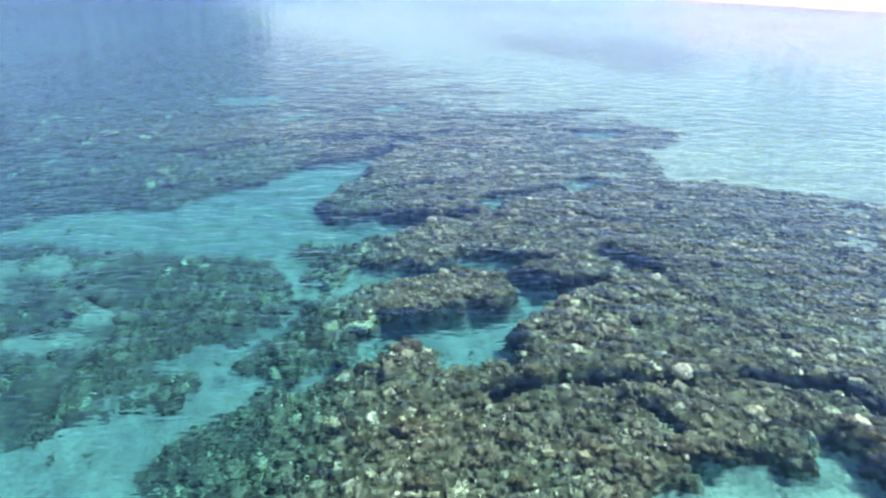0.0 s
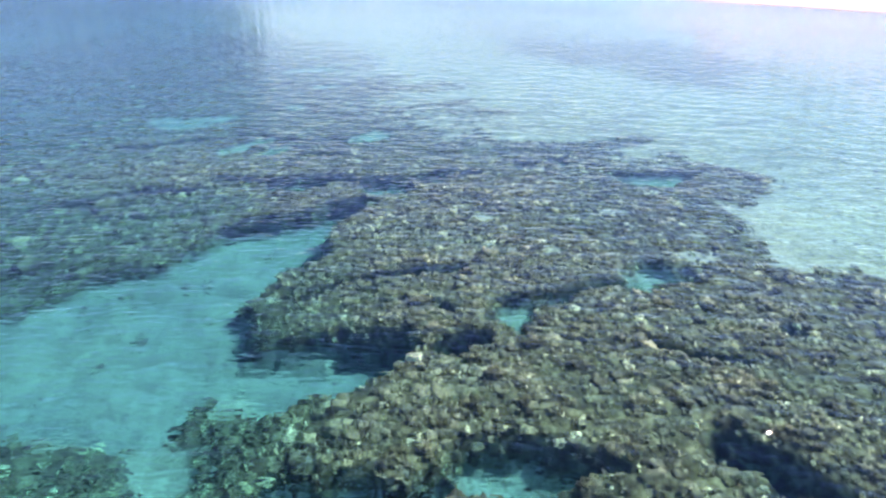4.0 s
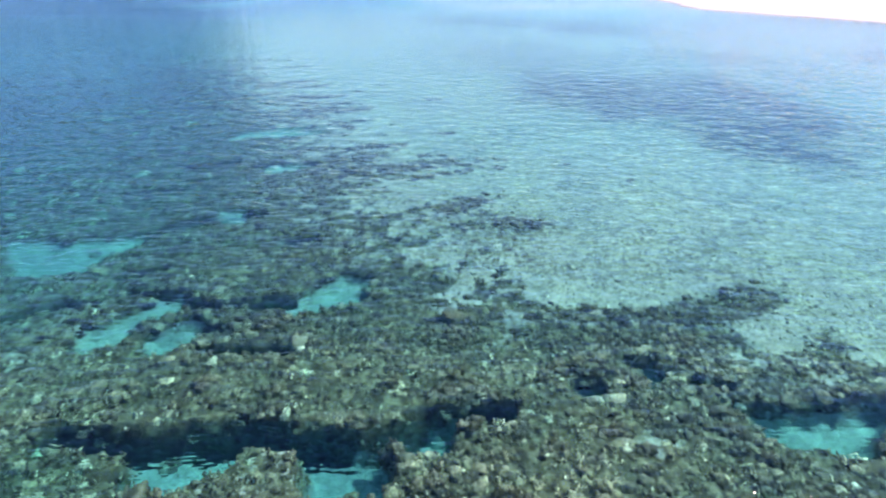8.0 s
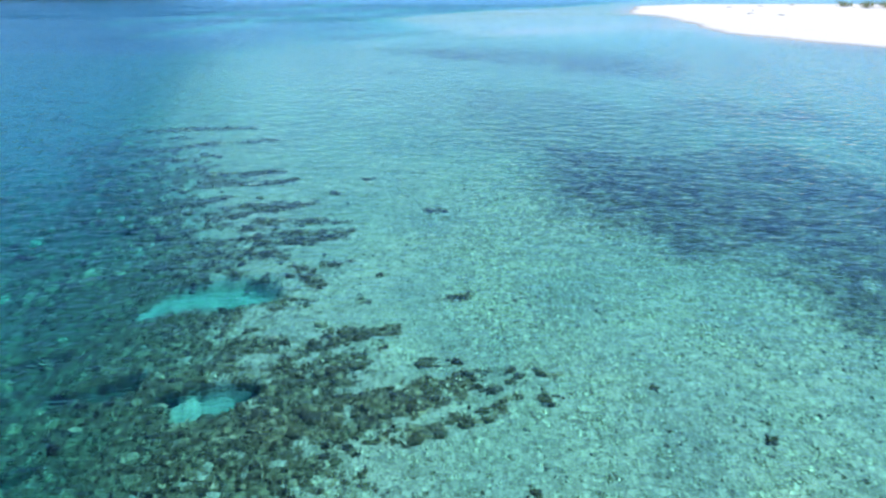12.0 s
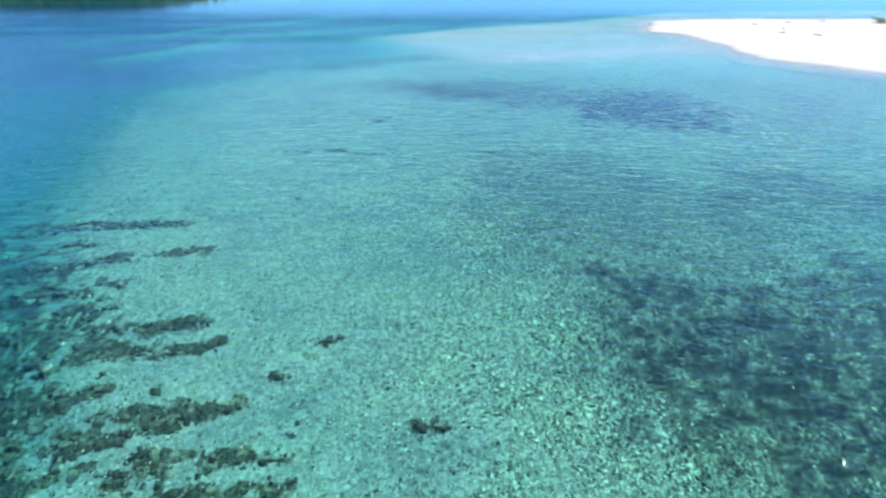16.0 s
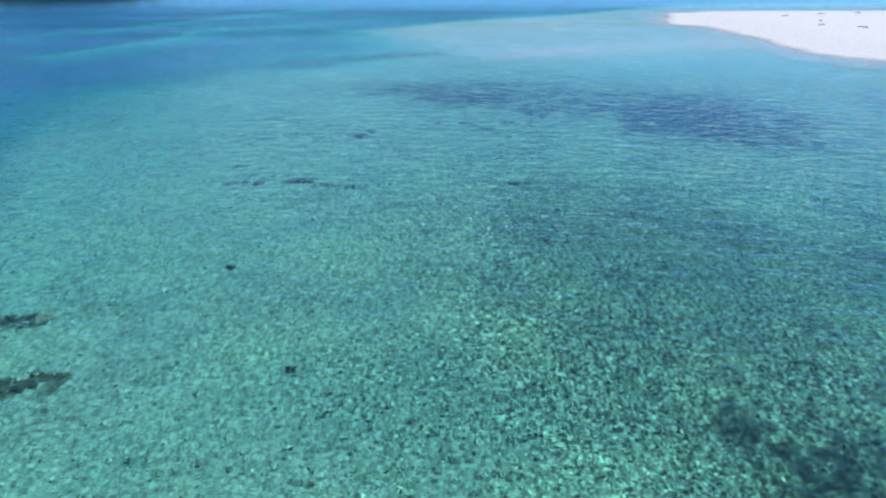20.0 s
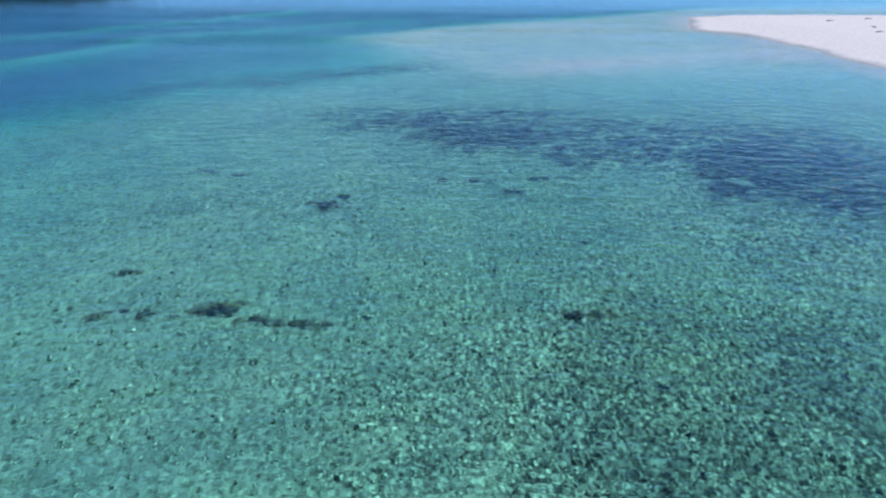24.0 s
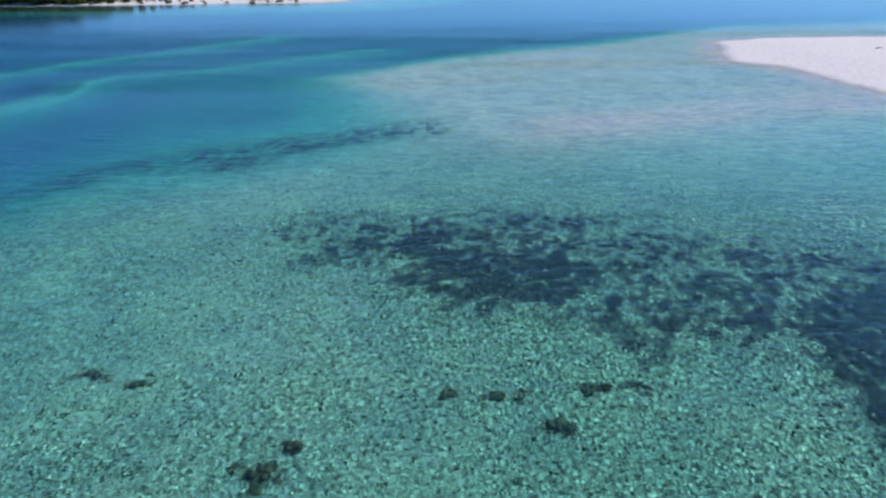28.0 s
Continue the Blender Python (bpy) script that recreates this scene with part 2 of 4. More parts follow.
crevice(0.25, 2.4, (-12.2, 34.9), (-9.8, 36))
patch(1, (-8.1, 69.3), (-6, 70), (-3.7, 70.8), (-1.6, 71.7))
patch(0.5, (-3.6, 68.6), (-1.6, 69.3), (-0.2, 70), (1.4, 70.8))
patch(0.34, (1, 72.7), (2.9, 73))
patch(0.24, (-1.2, 72.7), (-0.1, 72.7))
patch(0.42, (-6.7, 74.9), (-4.3, 75.8))
patch(0.34, (-6.4, 72.8), (-4.3, 74.1))
patch(0.6, (0.1, 64.5), (1.6, 65.5))
patch(0.22, (-3, 73.4), (-2, 73.2))
patch(0.26, (1.9, 70.6), (2.7, 71))
patch(0.2, (-0.4, 71.6), (0.3, 71.6))
patch(0.6, (-1.3, 63.7), (1.4, 65.4))
patch(0.6, (2, 62), (3.4, 62))
patch(0.36, (-7.2, 75.4), (-4.3, 76.2))
patch(0.5, (-28.5, 112.7), (-20.5, 112.7))
patch(0.42, (-20.8, 98.4), (-15, 98.7))
patch(0.4, (-16.5, 91.5), (-11.8, 91.8))
patch(0.42, (-12.2, 86.8), (-8.5, 87.3))
patch(0.34, (-14.6, 86.3), (-12.2, 86.6))
patch(0.3, (-2.9, 91), (-1.3, 91))
patch(0.5, (-9.9, 82.6), (-8.5, 80.4))
patch(0.5, (-33, 111.3), (-24.8, 112.1), (-20.8, 112.8))
patch(0.5, (-28.7, 104.6), (-25.3, 105.7), (-22.6, 107.7))
patch(0.42, (-21.2, 107.5), (-17.8, 108.3))
patch(0.6, (-27.1, 102.2), (-23.1, 102.4))
patch(0.5, (-19.6, 97.9), (-17.1, 98.5), (-14.9, 99.3))
patch(0.45, (-19.1, 95.8), (-14.1, 96.5), (-12.9, 97.5))
patch(0.36, (-8.3, 97.1), (-7.3, 97.5))
patch(0.5, (-14.2, 91.1), (-12.7, 92.1), (-11, 91.9))
patch(0.45, (-17.5, 89.4), (-15, 90), (-13.7, 91.1))
patch(0.5, (-20, 91.8), (-17.3, 93.3))
patch(0.42, (-13.8, 88.9), (-12.1, 89.2))
patch(0.22, (-9.8, 94.3), (-9.2, 94.2))
patch(0.46, (-17.9, 98.1), (-14.8, 99.5))
patch(0.42, (-19.8, 96.3), (-13.5, 96.8))
patch(0.46, (-17.2, 89), (-13.7, 90.7), (-11.2, 92.3))
patch(0.42, (-14.4, 87.7), (-13, 88.2))
patch(0.6, (-11.6, 86.2), (-9.8, 85.8), (-8.2, 87.1))
patch(0.36, (-11.8, 89), (-8.4, 89.1))
patch(0.45, (-30.2, 112.5), (-20.5, 112.8))
patch(0.36, (-20.7, 107.4), (-17.7, 108))
patch(0.45, (-26.4, 105), (-22.6, 107))
patch(0.7, (-18.9, 85.3), (-17.5, 86.5))
patch(0.6, (-16.7, 83.7), (-14.9, 84.5))
patch(0.46, (-14.2, 83.9), (-11.8, 84.2))
patch(0.5, (-25.1, 93.2), (-23.4, 93.7))
patch(0.45, (-18.4, 82.8), (-16.9, 82.6), (-13.1, 83))
patch(0.5, (-23.6, 91.1), (-20, 90.7))
patch(0.42, (-21.9, 88.5), (-20.1, 89))
patch(0.28, (-17.8, 131.1), (-14.8, 131.3))
patch(0.5, (-13, 131.4), (-11.6, 131.6))
patch(0.26, (-11.3, 130.7), (-7.5, 130.3))
patch(0.3, (2.4, 130.7), (4.5, 130.8))
patch(0.3, (-18.3, 134.9), (-17.1, 135.2))
patch(0.5, (-10, 143.9), (-8.8, 143.2))
patch(0.28, (-8.6, 145.1), (-8.1, 145))
patch(0.28, (-3.2, 148), (0.6, 148))
patch(0.28, (3.6, 148.3), (7.2, 148.4))
patch(0.34, (1.5, 146.1), (2.3, 146))
patch(0.24, (-19, 150), (-17.6, 149.8))
patch(0.2, (-16.2, 149.3), (-15.5, 149.4))
patch(0.22, (-2.2, 79), (-0.8, 79.3))
patch(0.25, (-8.5, 82.5), (-7, 83))

MEADOW_NEAR = [(2.5, 102), (4, 110), (9.5, 109.5), (16, 107), (25, 110), (31, 108), (33, 95), (34, 80), (24, 70), (17.6, 72), (14.8, 81.5), (9.5, 86), (5.6, 89), (3.5, 94)]
MEADOW_CORE = [(6.8, 104.4), (12, 103), (16.5, 99), (20, 97), (26, 88), (20, 80), (14.7, 87), (10.3, 90), (7.5, 94), (6.6, 98)]
MEADOW_FAR = [(-14.4, 166.9), (-10.4, 169.6), (-1.1, 169.2), (8.1, 168.9), (16.2, 165.7), (23.5, 162.7), (30.4, 162.4), (36, 150), (31, 136), (22, 138), (17.3, 142.7),
              (13.6, 143.8), (13.8, 148.2), (10.4, 149.7), (5.9, 150.5), (3.3, 153.6), (-0.2, 152.2), (-3.2, 153.1), (-5.3, 158.4), (-9.2, 159.6), (-12.7, 161.8)]
MEADOW_LOW = [(1, 104), (0, 112), (-1, 120), (0.5, 129), (6, 134), (15, 131), (21, 120), (22, 106), (12, 100)]
FAR_CORES = [[(-6.8, 164), (-3.1, 156.4), (0.2, 153.6), (4, 156), (9.8, 158.2), (13.2, 157.2), (6.7, 162.3), (0.6, 162.5), (-3.9, 166.5)],
             [(16.4, 153.9), (28, 156), (27, 143), (18.6, 142.6), (14.6, 144.7), (14.7, 149.5)]]
BAR = [(0.5, 190), (11.5, 184), (33.4, 189), (54, 195), (80, 160), (130, 110), (400, 100), (400, 310), (115, 296), (69, 288), (32, 259), (2.3, 245), (-21, 226), (-14, 208)]
SPIT = [(50, 241), (48.7, 234.1), (53.3, 228.1), (54.7, 219.5), (56, 207), (57.1, 188), (67, 176.5), (76.5, 166), (88, 152), (130, 118), (400, 60),
        (400, 262), (150, 263), (94, 263), (67.7, 263), (56, 257)]
ISLAND = [(-420, 362), (-149, 368), (-90, 366), (-38, 372), (-26, 384), (-60, 425), (-420, 470)]
RIDGES = [([(-82, 214), (-68.8, 229.8), (-61.7, 242.3), (-54.2, 247.8), (-48.6, 255.6), (-43.7, 265.2), (-37.5, 274.3)], 1.0),
          ([(-57.8, 193), (-53.8, 204.1), (-52.5, 207.7), (-51, 215.8), (-51.5, 222), (-48.5, 226), (-38.8, 231.5), (-31.5, 237.8), (-22.1, 244.8), (-10.6, 253)], 0.9),
          ([(-64, 190), (-57, 203), (-54, 212)], 2.2)]


def reef_share(x, y):
    wx = x + 0.5 * rough_noise(x, y, 1.8, 3) + 0.3 * soft_noise(x, y, 0.7, 8)
    wy = y + 0.45 * rough_noise(x, y, 1.8, 5) + 0.3 * soft_noise(x, y, 0.7, 9)
    inner = depth_in(REEF, wx, wy)
    r = ramp(inner, -0.35, 0.5)
    frayed = ramp(y, 47, 57) * ramp(depth_in(REEF, x, y), 9 + 16 * ramp(y, 76, 96), 1)      # the reef frays into streaks towards the flat
    frayed = frayed * (1 - ramp(x, 1, 4) * ramp(y, 58, 55))
    streak = soft_noise((x * 0.93 + y * 0.36) / 2.8, (-0.36 * x + 0.93 * y), 1.0, 12)
    fine = 0.8 * soft_noise(x, y, 0.5, 16) + 0.35 * soft_noise(x, y, 1.1, 14) + 0.35 * streak
    density = ramp(depth_in(REEF, x, y) + 2.3 * ramp(y, 51, 55) * ramp(y, 67, 62) * ramp(x, 8, 2) + 1.4 * streak + 1.2 * rough_noise(x, y, 4, 13), -7.8, 9.5 - 4.5 * ramp(y, 60, 66)) * ramp(y, 128, 100)
    density = density - 0.30 * ramp(x, -11, -4) * ramp(y, 54, 58) * ramp(y, 70, 65)
    r = r * (1 - frayed) + frayed * ramp(fine + 1.9 * density - 1.0 - 0.12 * ramp(y, 62, 75), -0.32, 0.38)
    for sx, sy, size in SPOTS:
        d = np.hypot((x - sx) * 0.7, y - sy) + 0.35 * size * rough_noise(x, y, 0.8, 17)
        r = r * (1 - 0.75 * ramp(d + 0.3 * soft_noise(x, y, 0.4, 18), size * 0.9, size * 0.3))
    deep_side = ramp(x, -5, -9) * ramp(y, 36, 28) * ramp(rough_noise(x * 0.6 + 0.5 * y, y * 1.2 - 0.3 * x, 2.6, 15), 0.0, 0.45)
    return r * (1 - 0.7 * deep_side)


def patch_share(x, y):
    p = np.zeros(x.shape)
    for line, half in PATCHES:
        m = (np.abs(x - line[0][0]) < 12) & (np.abs(y - line[0][1]) < 9)
        if m.any():
            xx, yy = x[m], y[m]
            d = along(line, xx + 0.55 * rough_noise(xx, yy, 1.4, 21), yy + 0.42 * rough_noise(xx, yy, 1.1, 22)) + 0.25 * soft_noise(xx, yy, 0.5, 23)
            p[m] = np.maximum(p[m], ramp(d, half + 0.3, half - 0.2) * ramp(soft_noise(xx, yy, 0.45, 24) + 0.6 * soft_noise(xx, yy, 1.3, 25), -0.75, -0.15))
    return p


def skirt_share(x, y):
    """Flecks of coral and weed strewn over the sand beside the fraying reef."""
    return (0.42 + 0.16 * rough_noise(x, y, 2.2, 19)) * ramp(depth_in(REEF, x, y) + 1.5 * rough_noise(x, y, 3, 20), -8, -0.5) * ramp(y, 53, 57) * ramp(y, 92, 72)


def meadow_share(x, y):
    wx, wy = x + 2.4 * rough_noise(x, y, 6, 41), y + 2.4 * rough_noise(x, y, 6, 42)
    mottle = 0.26 * rough_noise(x, y, 1.6, 44) + 0.34 * soft_noise(x, y, 0.45, 40)
    near = 0.82 * ramp(depth_in(MEADOW_NEAR, wx, wy), -10, 6)
    core = 0.86 * ramp(depth_in(MEADOW_CORE, wx, wy), -8, 5)
    low = (0.71 + 0.12 * mottle) * ramp(depth_in(MEADOW_LOW, wx, wy), -10, 4.5)
    far = 0.78 * ramp(depth_in(MEADOW_FAR, wx, wy), -10, 5)
    for outline in FAR_CORES:
        far = np.maximum(far, 0.95 * ramp(depth_in(outline, wx, wy), -3.5, 2.0))
    strip = ramp(along([(-60, 161), (-40.3, 174.1), (-35.1, 178.6), (-29.5, 183.5), (-20.8, 184.5), (-12.8, 190), (-4, 193)], wx, wy + 2 * rough_noise(x, y, 3, 48)), 9, 1.5)
    thin = 0.36 + 0.08 * ramp(y, 58, 84) + 0.10 * ramp(y, 92, 122)
    thin = thin * ramp(y + 0.25 * np.clip(x, 0, 40), 200, 166) * (1 + 0.3 * rough_noise(x, y, 9, 43) + 0.2 * rough_noise(x, y, 3, 45)) * ramp(x, -90, -40)
    thin = thin * (0.60 + 0.42 * ramp(x, -12, 5) + 0.06 * ramp(y, 130, 150) + 0.15 * ramp(y, 128, 148) * ramp(x, -4, -10) + 0.14 * ramp(x, 0, 9) * ramp(y, 90, 104) * ramp(y, 132, 122))
    apron = ramp(depth_in(ISLAND, wx, wy), -44, -16) * ramp(x, -58, -90)
    band = 0.44 * ramp(np.abs(y - 122 + 0.35 * (x - 5)), 8, 1) * ramp(x, -6, 5)
    beds = np.maximum(np.maximum(near, core) * (1.0 + 0.45 * mottle), np.maximum(far, 0.74 * strip) * np.clip(1.0 + mottle, 0.5, 1.25))
    return np.clip(np.maximum(np.maximum(beds, apron), np.maximum(np.maximum(thin, low), band)), 0, 1)


def rubble_share(x, y):
    """Where the sand of the flat gives way to broken coral."""
    r = 0.30 * ramp(y + 0.5 * x, 52, 62) + 0.45 * ramp(y + 3 * rough_noise(x, y, 12, 51), 74, 112)
    r = r * (0.55 + 0.45 * ramp(x, -14, 4)) * (1 + 0.3 * rough_noise(x, y, 3.0, 52))
    return np.clip(r * ramp(y + 0.2 * np.clip(x, 0, 40), 200, 164), 0, 0.85)


def carved(x, y):
    """How far a place lies in a pool or crevice of the reef (0 to 1), the floor there, and the share of pools alone."""
    share, floor, sandy = np.zeros(x.shape), np.full(x.shape, -2.0), np.zeros(x.shape)
    for outline, deep, soft, under in POOLS:
        ox, oy = [p[0] for p in outline], [p[1] for p in outline]
        m = (x > min(ox) - 2) & (x < max(ox) + 2) & (y > min(oy) - 2) & (y < max(oy) + 2)
        if m.any():
            xx, yy = x[m], y[m]
            wx, wy = xx + 0.3 * rough_noise(xx, yy, 1.1, 71), yy + 0.26 * rough_noise(xx, yy, 1.1, 72)
            d = depth_in(outline, wx, wy)
            if under:
                d = np.maximum(d, np.maximum(depth_in(outline, wx, wy - under), depth_in(outline, wx, wy - under / 2)))
            d = d + 0.16 * soft_noise(xx, yy, 0.5, 78)
            s = ramp(d + soft * 1.6 * rough_noise(xx, yy, 1.8, 77), -0.12 - 2.2 * soft, 0.14 + 1.6 * soft)
            f = -deep + 0.30 * rough_noise(xx, yy, 1.7, 73)
            floor[m] = np.where(s > share[m], f, floor[m])
            share[m] = np.maximum(share[m], s)
            sandy[m] = np.maximum(sandy[m], s)
    for line, half, deep in CREVICES:
        cx, cy = np.mean([p[0] for p in line]), np.mean([p[1] for p in line])
        m = (np.abs(x - cx) < 14) & (np.abs(y - cy) < 8)
        if m.any():
            xx, yy = x[m], y[m]
            d = along(line, xx + 0.3 * rough_noise(xx, yy, 1.2, 74), yy + 0.24 * rough_noise(xx, yy, 0.9, 75))
            wide = half * (0.85 + 0.5 * soft_noise(xx, yy, 1.6, 76))
            s = ramp(d, wide * 1.15 + 0.12, wide * 0.7 - 0.1)
            floor[m] = np.where(s > share[m], -deep - 0.6, floor[m])
            share[m] = np.maximum(share[m], s)
    return share, floor, sandy


def height(x, y):
    """The bed of the sea and the dry shores, in metres over the water."""
    edge = y - 0.69 * (x + 36)
    flat = -1.0 - 0.10 * ramp(y, 55, 100) + 0.12 * rough_noise(x, y, 9, 61) - 0.2 * ramp(x, -14, -34) * ramp(y, 60, 90)
    flat = flat - 3.2 * ramp(edge + 5 * rough_noise(x, y, 12, 64), 160, 198) * ramp(x, 16, -6) - 2.6 * ramp(x + 5 * rough_noise(x, y, 14, 65), -30, -62) - 1.6 * ramp(x, -1.6, -8) * ramp(y, 42, 28)
    reef_top = -0.86 + 0.22 * rough_noise(x, y, 2.4, 62) + 0.12 * soft_noise(x, y, 0.6, 63) - 1.7 * ramp(x, -1.0, -7.5) * ramp(y, 40, 27) - 0.35 * ramp(y, 45, 57)
    reef_top = reef_top - 0.9 * ramp(x, -7.5, -12) * ramp(y, 47, 41) * ramp(y, 27, 34)
    reef_top = reef_top - 0.5 * ramp(x, -8, -19) * ramp(y, 44, 62) - 0.5 * ramp(x, -8, -22) - 1.3 * ramp(x, -15, -40) - 0.7 * ramp(x, -40, -70) - 0.7 * ramp(y, 80, 110)
    k = ramp(y, 54, 66)                                   # the frayed reef lies level with the sand
    r = reef_share(x, y) * (1 - k) + k * ramp(depth_in(REEF, x, y), -3, 9)
    z = flat * (1 - r) + reef_top * r
    z = z + 0.12 * patch_share(x, y)
    s, floor, _ = carved(x, y)
    z = z * (1 - s) + np.minimum(z, floor) * s
    b = ramp(depth_in(BAR, x + 3 * rough_noise(x, y, 14, 81), y + 3 * rough_noise(x, y, 14, 82)), -12, 9)
    z = z * (1 - b) + b * (-0.52 + 0.20 * rough_noise(x, y, 16, 83) + 0.28 * ramp(along([(-4, 182), (11.5, 190.5), (33.4, 199), (60, 203)], x, y), 9, 1))
    deep = ramp(y - np.interp(x, [-400, -21, 2.3, 32, 69, 115, 400], [190, 226, 245, 259, 288, 296, 310]), -6, 14)
    z = z * (1 - deep) + np.minimum(z, -5.8) * deep
    for line, half in RIDGES:
        d = along(line, x + 2 * soft_noise(x, y, 9, 91), y + 2 * soft_noise(x, y, 9, 92))
        base, crest = ramp(d, 11, 1), ramp(d, half * 2.0, 0)
        z = z * (1 - base) + np.maximum(z, -3.6) * base
        z = z * (1 - crest) + np.maximum(z, -2.3) * crest
    s = depth_in(SPIT, x + 1.5 * rough_noise(x, y, 8, 93), y + 1.5 * rough_noise(x, y, 8, 94))
    z = np.maximum(z, np.where(s > -8, 0.10 + 0.085 * np.clip(s, -8, 12) + 0.06 * rough_noise(x, y, 5, 95) * ramp(s, 0, 6), -99))
    s = depth_in(ISLAND, x + 2 * rough_noise(x, y, 10, 96), y + 2 * rough_noise(x, y, 10, 97))
    z = np.maximum(z, np.where(s > -40, 0.06 + 0.07 * np.clip(s, -40, 14), -99))
    return z


# ---- materials ----
def material(name):
    m = bpy.data.materials.new(name)
    m.use_nodes = True
    t = m.node_tree
    return m, t, t.nodes["Principled BSDF"]


def node(t, kind, **inputs):
    n = t.nodes.new("ShaderNode" + kind)
    for key, value in inputs.items():
        n.inputs[key.replace("_", " ")].default_value = value
    return n


def mixed(t, kind, factor, a, b):
    n = t.nodes.new("ShaderNodeMix")
    n.data_type, n.blend_type = "RGBA", kind
    for socket, value in ((n.inputs[0], factor), (n.inputs[6], a), (n.inputs[7], b)):
        if hasattr(value, "links"):
            t.links.new(value, socket)
        else:
            socket.default_value = value
    return n.outputs[2]


def ramped(t, source, *stops):
    n = t.nodes.new("ShaderNodeValToRGB")
    while len(n.color_ramp.elements) < len(stops):
        n.color_ramp.elements.new(0.5)
    for e, (p, colour) in zip(n.color_ramp.elements, stops):
        e.position, e.color = p, (*colour, 1)
    t.links.new(source, n.inputs[0])
    return n.outputs[0]


def maths(t, kind, a, b=0.0):
    n = t.nodes.new("ShaderNodeMath")
    n.operation = kind
    for socket, value in zip(n.inputs, (a, b)):
        if hasattr(value, "links"):
            t.links.new(value, socket)
        else:
            socket.default_value = value
    return n.outputs[0]


def noise_of(t, scale, detail=4.0, rough=0.55, stretch=None, turn=0.0):
    geo = t.nodes.new("ShaderNodeNewGeometry")
    n = node(t, "TexNoise", Scale=scale, Detail=detail, Roughness=rough)
    source = geo.outputs["Position"]
    if stretch:
        mp = t.nodes.new("ShaderNodeMapping")
        mp.inputs["Scale"].default_value = stretch
        mp.inputs["Rotation"].default_value[2] = radians(turn)
        t.links.new(source, mp.inputs[0])
        source = mp.outputs[0]
    t.links.new(source, n.inputs["Vector"])
    return n.outputs["Fac"]


WATER_CLARITY = (0.50, 0.052, 0.058)     # what a metre of sea water takes of red, green and blue; painted in by depth
WATER_BLUE = (0.002, 0.080, 0.156)       # scattered blue of deep clear water, painted over deep beds and corals


def painted_water(t, colour):
    """Paints the sea's depth tint into the colour of a bed or coral: red is taken first, and blue laid over with depth.
    """
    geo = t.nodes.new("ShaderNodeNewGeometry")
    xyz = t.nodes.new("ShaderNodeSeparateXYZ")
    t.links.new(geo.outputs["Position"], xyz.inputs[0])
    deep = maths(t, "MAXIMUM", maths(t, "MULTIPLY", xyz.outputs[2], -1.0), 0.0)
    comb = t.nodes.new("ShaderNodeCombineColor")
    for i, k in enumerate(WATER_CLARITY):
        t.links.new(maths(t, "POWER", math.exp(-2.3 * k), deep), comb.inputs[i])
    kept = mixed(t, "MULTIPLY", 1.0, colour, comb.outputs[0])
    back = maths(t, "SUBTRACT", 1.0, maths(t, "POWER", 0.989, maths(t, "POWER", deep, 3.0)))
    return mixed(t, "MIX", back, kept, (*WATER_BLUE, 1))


def bump(t, bsdf, source, strength, distance):
    b = node(t, "Bump", Strength=strength, Distance=distance)
    t.links.new(source, b.inputs["Height"])
    t.links.new(b.outputs[0], bsdf.inputs["Normal"])


def share_of(t, name):
    a = t.nodes.new("ShaderNodeAttribute")
    a.attribute_name = name
    return a.outputs["Fac"]


# sea bed: coral sand (darker where wet), reef rock and weed-grown rubble in specks
M_BED, t, p = material("sea_bed")


def speckled(t, share, scale, seed_shift, edge=0.10):
    """Breaks a soft share up into specks of its own grain."""
    grain = maths(t, "ADD", noise_of(t, scale, 5, 0.7, (1, 1, 1 + seed_shift)), maths(t, "MULTIPLY", noise_of(t, scale * 0.2, 3), 0.25))
    level = maths(t, "ADD", grain, maths(t, "MULTIPLY", maths(t, "SUBTRACT", share, 0.5), 0.5))
    n = t.nodes.new("ShaderNodeMapRange")
    n.interpolation_type = "SMOOTHSTEP"
    n.inputs[1].default_value, n.inputs[2].default_value = 0.625 - edge, 0.625 + edge
    t.links.new(level, n.inputs[0])
    return n.outputs[0]


sand = ramped(t, noise_of(t, 0.35, 5), (0.3, (0.86, 0.83, 0.79)), (0.7, (0.95, 0.93, 0.89)))
sand = mixed(t, "MULTIPLY", 0.75, sand, ramped(t, noise_of(t, 5.0, 5, 0.65), (0.36, (0.42, 0.45, 0.44)), (0.58, (1, 1, 1))))
geo = t.nodes.new("ShaderNodeNewGeometry")
xyz = t.nodes.new("ShaderNodeSeparateXYZ")
t.links.new(geo.outputs["Position"], xyz.inputs[0])
shoals = ramped(t, noise_of(t, 0.9, 4, 0.6, (1, 1.4, 1)), (0.38, (0.50, 0.58, 0.57)), (0.56, (1, 1, 1)))
sand = mixed(t, "MULTIPLY", 0.75, sand, shoals)
wet = ramped(t, maths(t, "ADD", xyz.outputs[2], 0.75), (0.72, (0.50, 0.50, 0.49)), (0.96, (1, 1, 1)))
sand = mixed(t, "MULTIPLY", 1.0, sand, wet)
stones = ramped(t, noise_of(t, 8.0, 5, 0.75), (0.38, (0.07, 0.085, 0.06)), (0.5, (0.21, 0.22, 0.165)), (0.62, (0.44, 0.43, 0.35)))
sand = mixed(t, "MIX", share_of(t, "rubble"), sand, stones)
rock = ramped(t, noise_of(t, 2.6, 6, 0.65), (0.34, (0.015, 0.020, 0.014)), (0.5, (0.070, 0.080, 0.048)), (0.70, (0.29, 0.28, 0.19)))
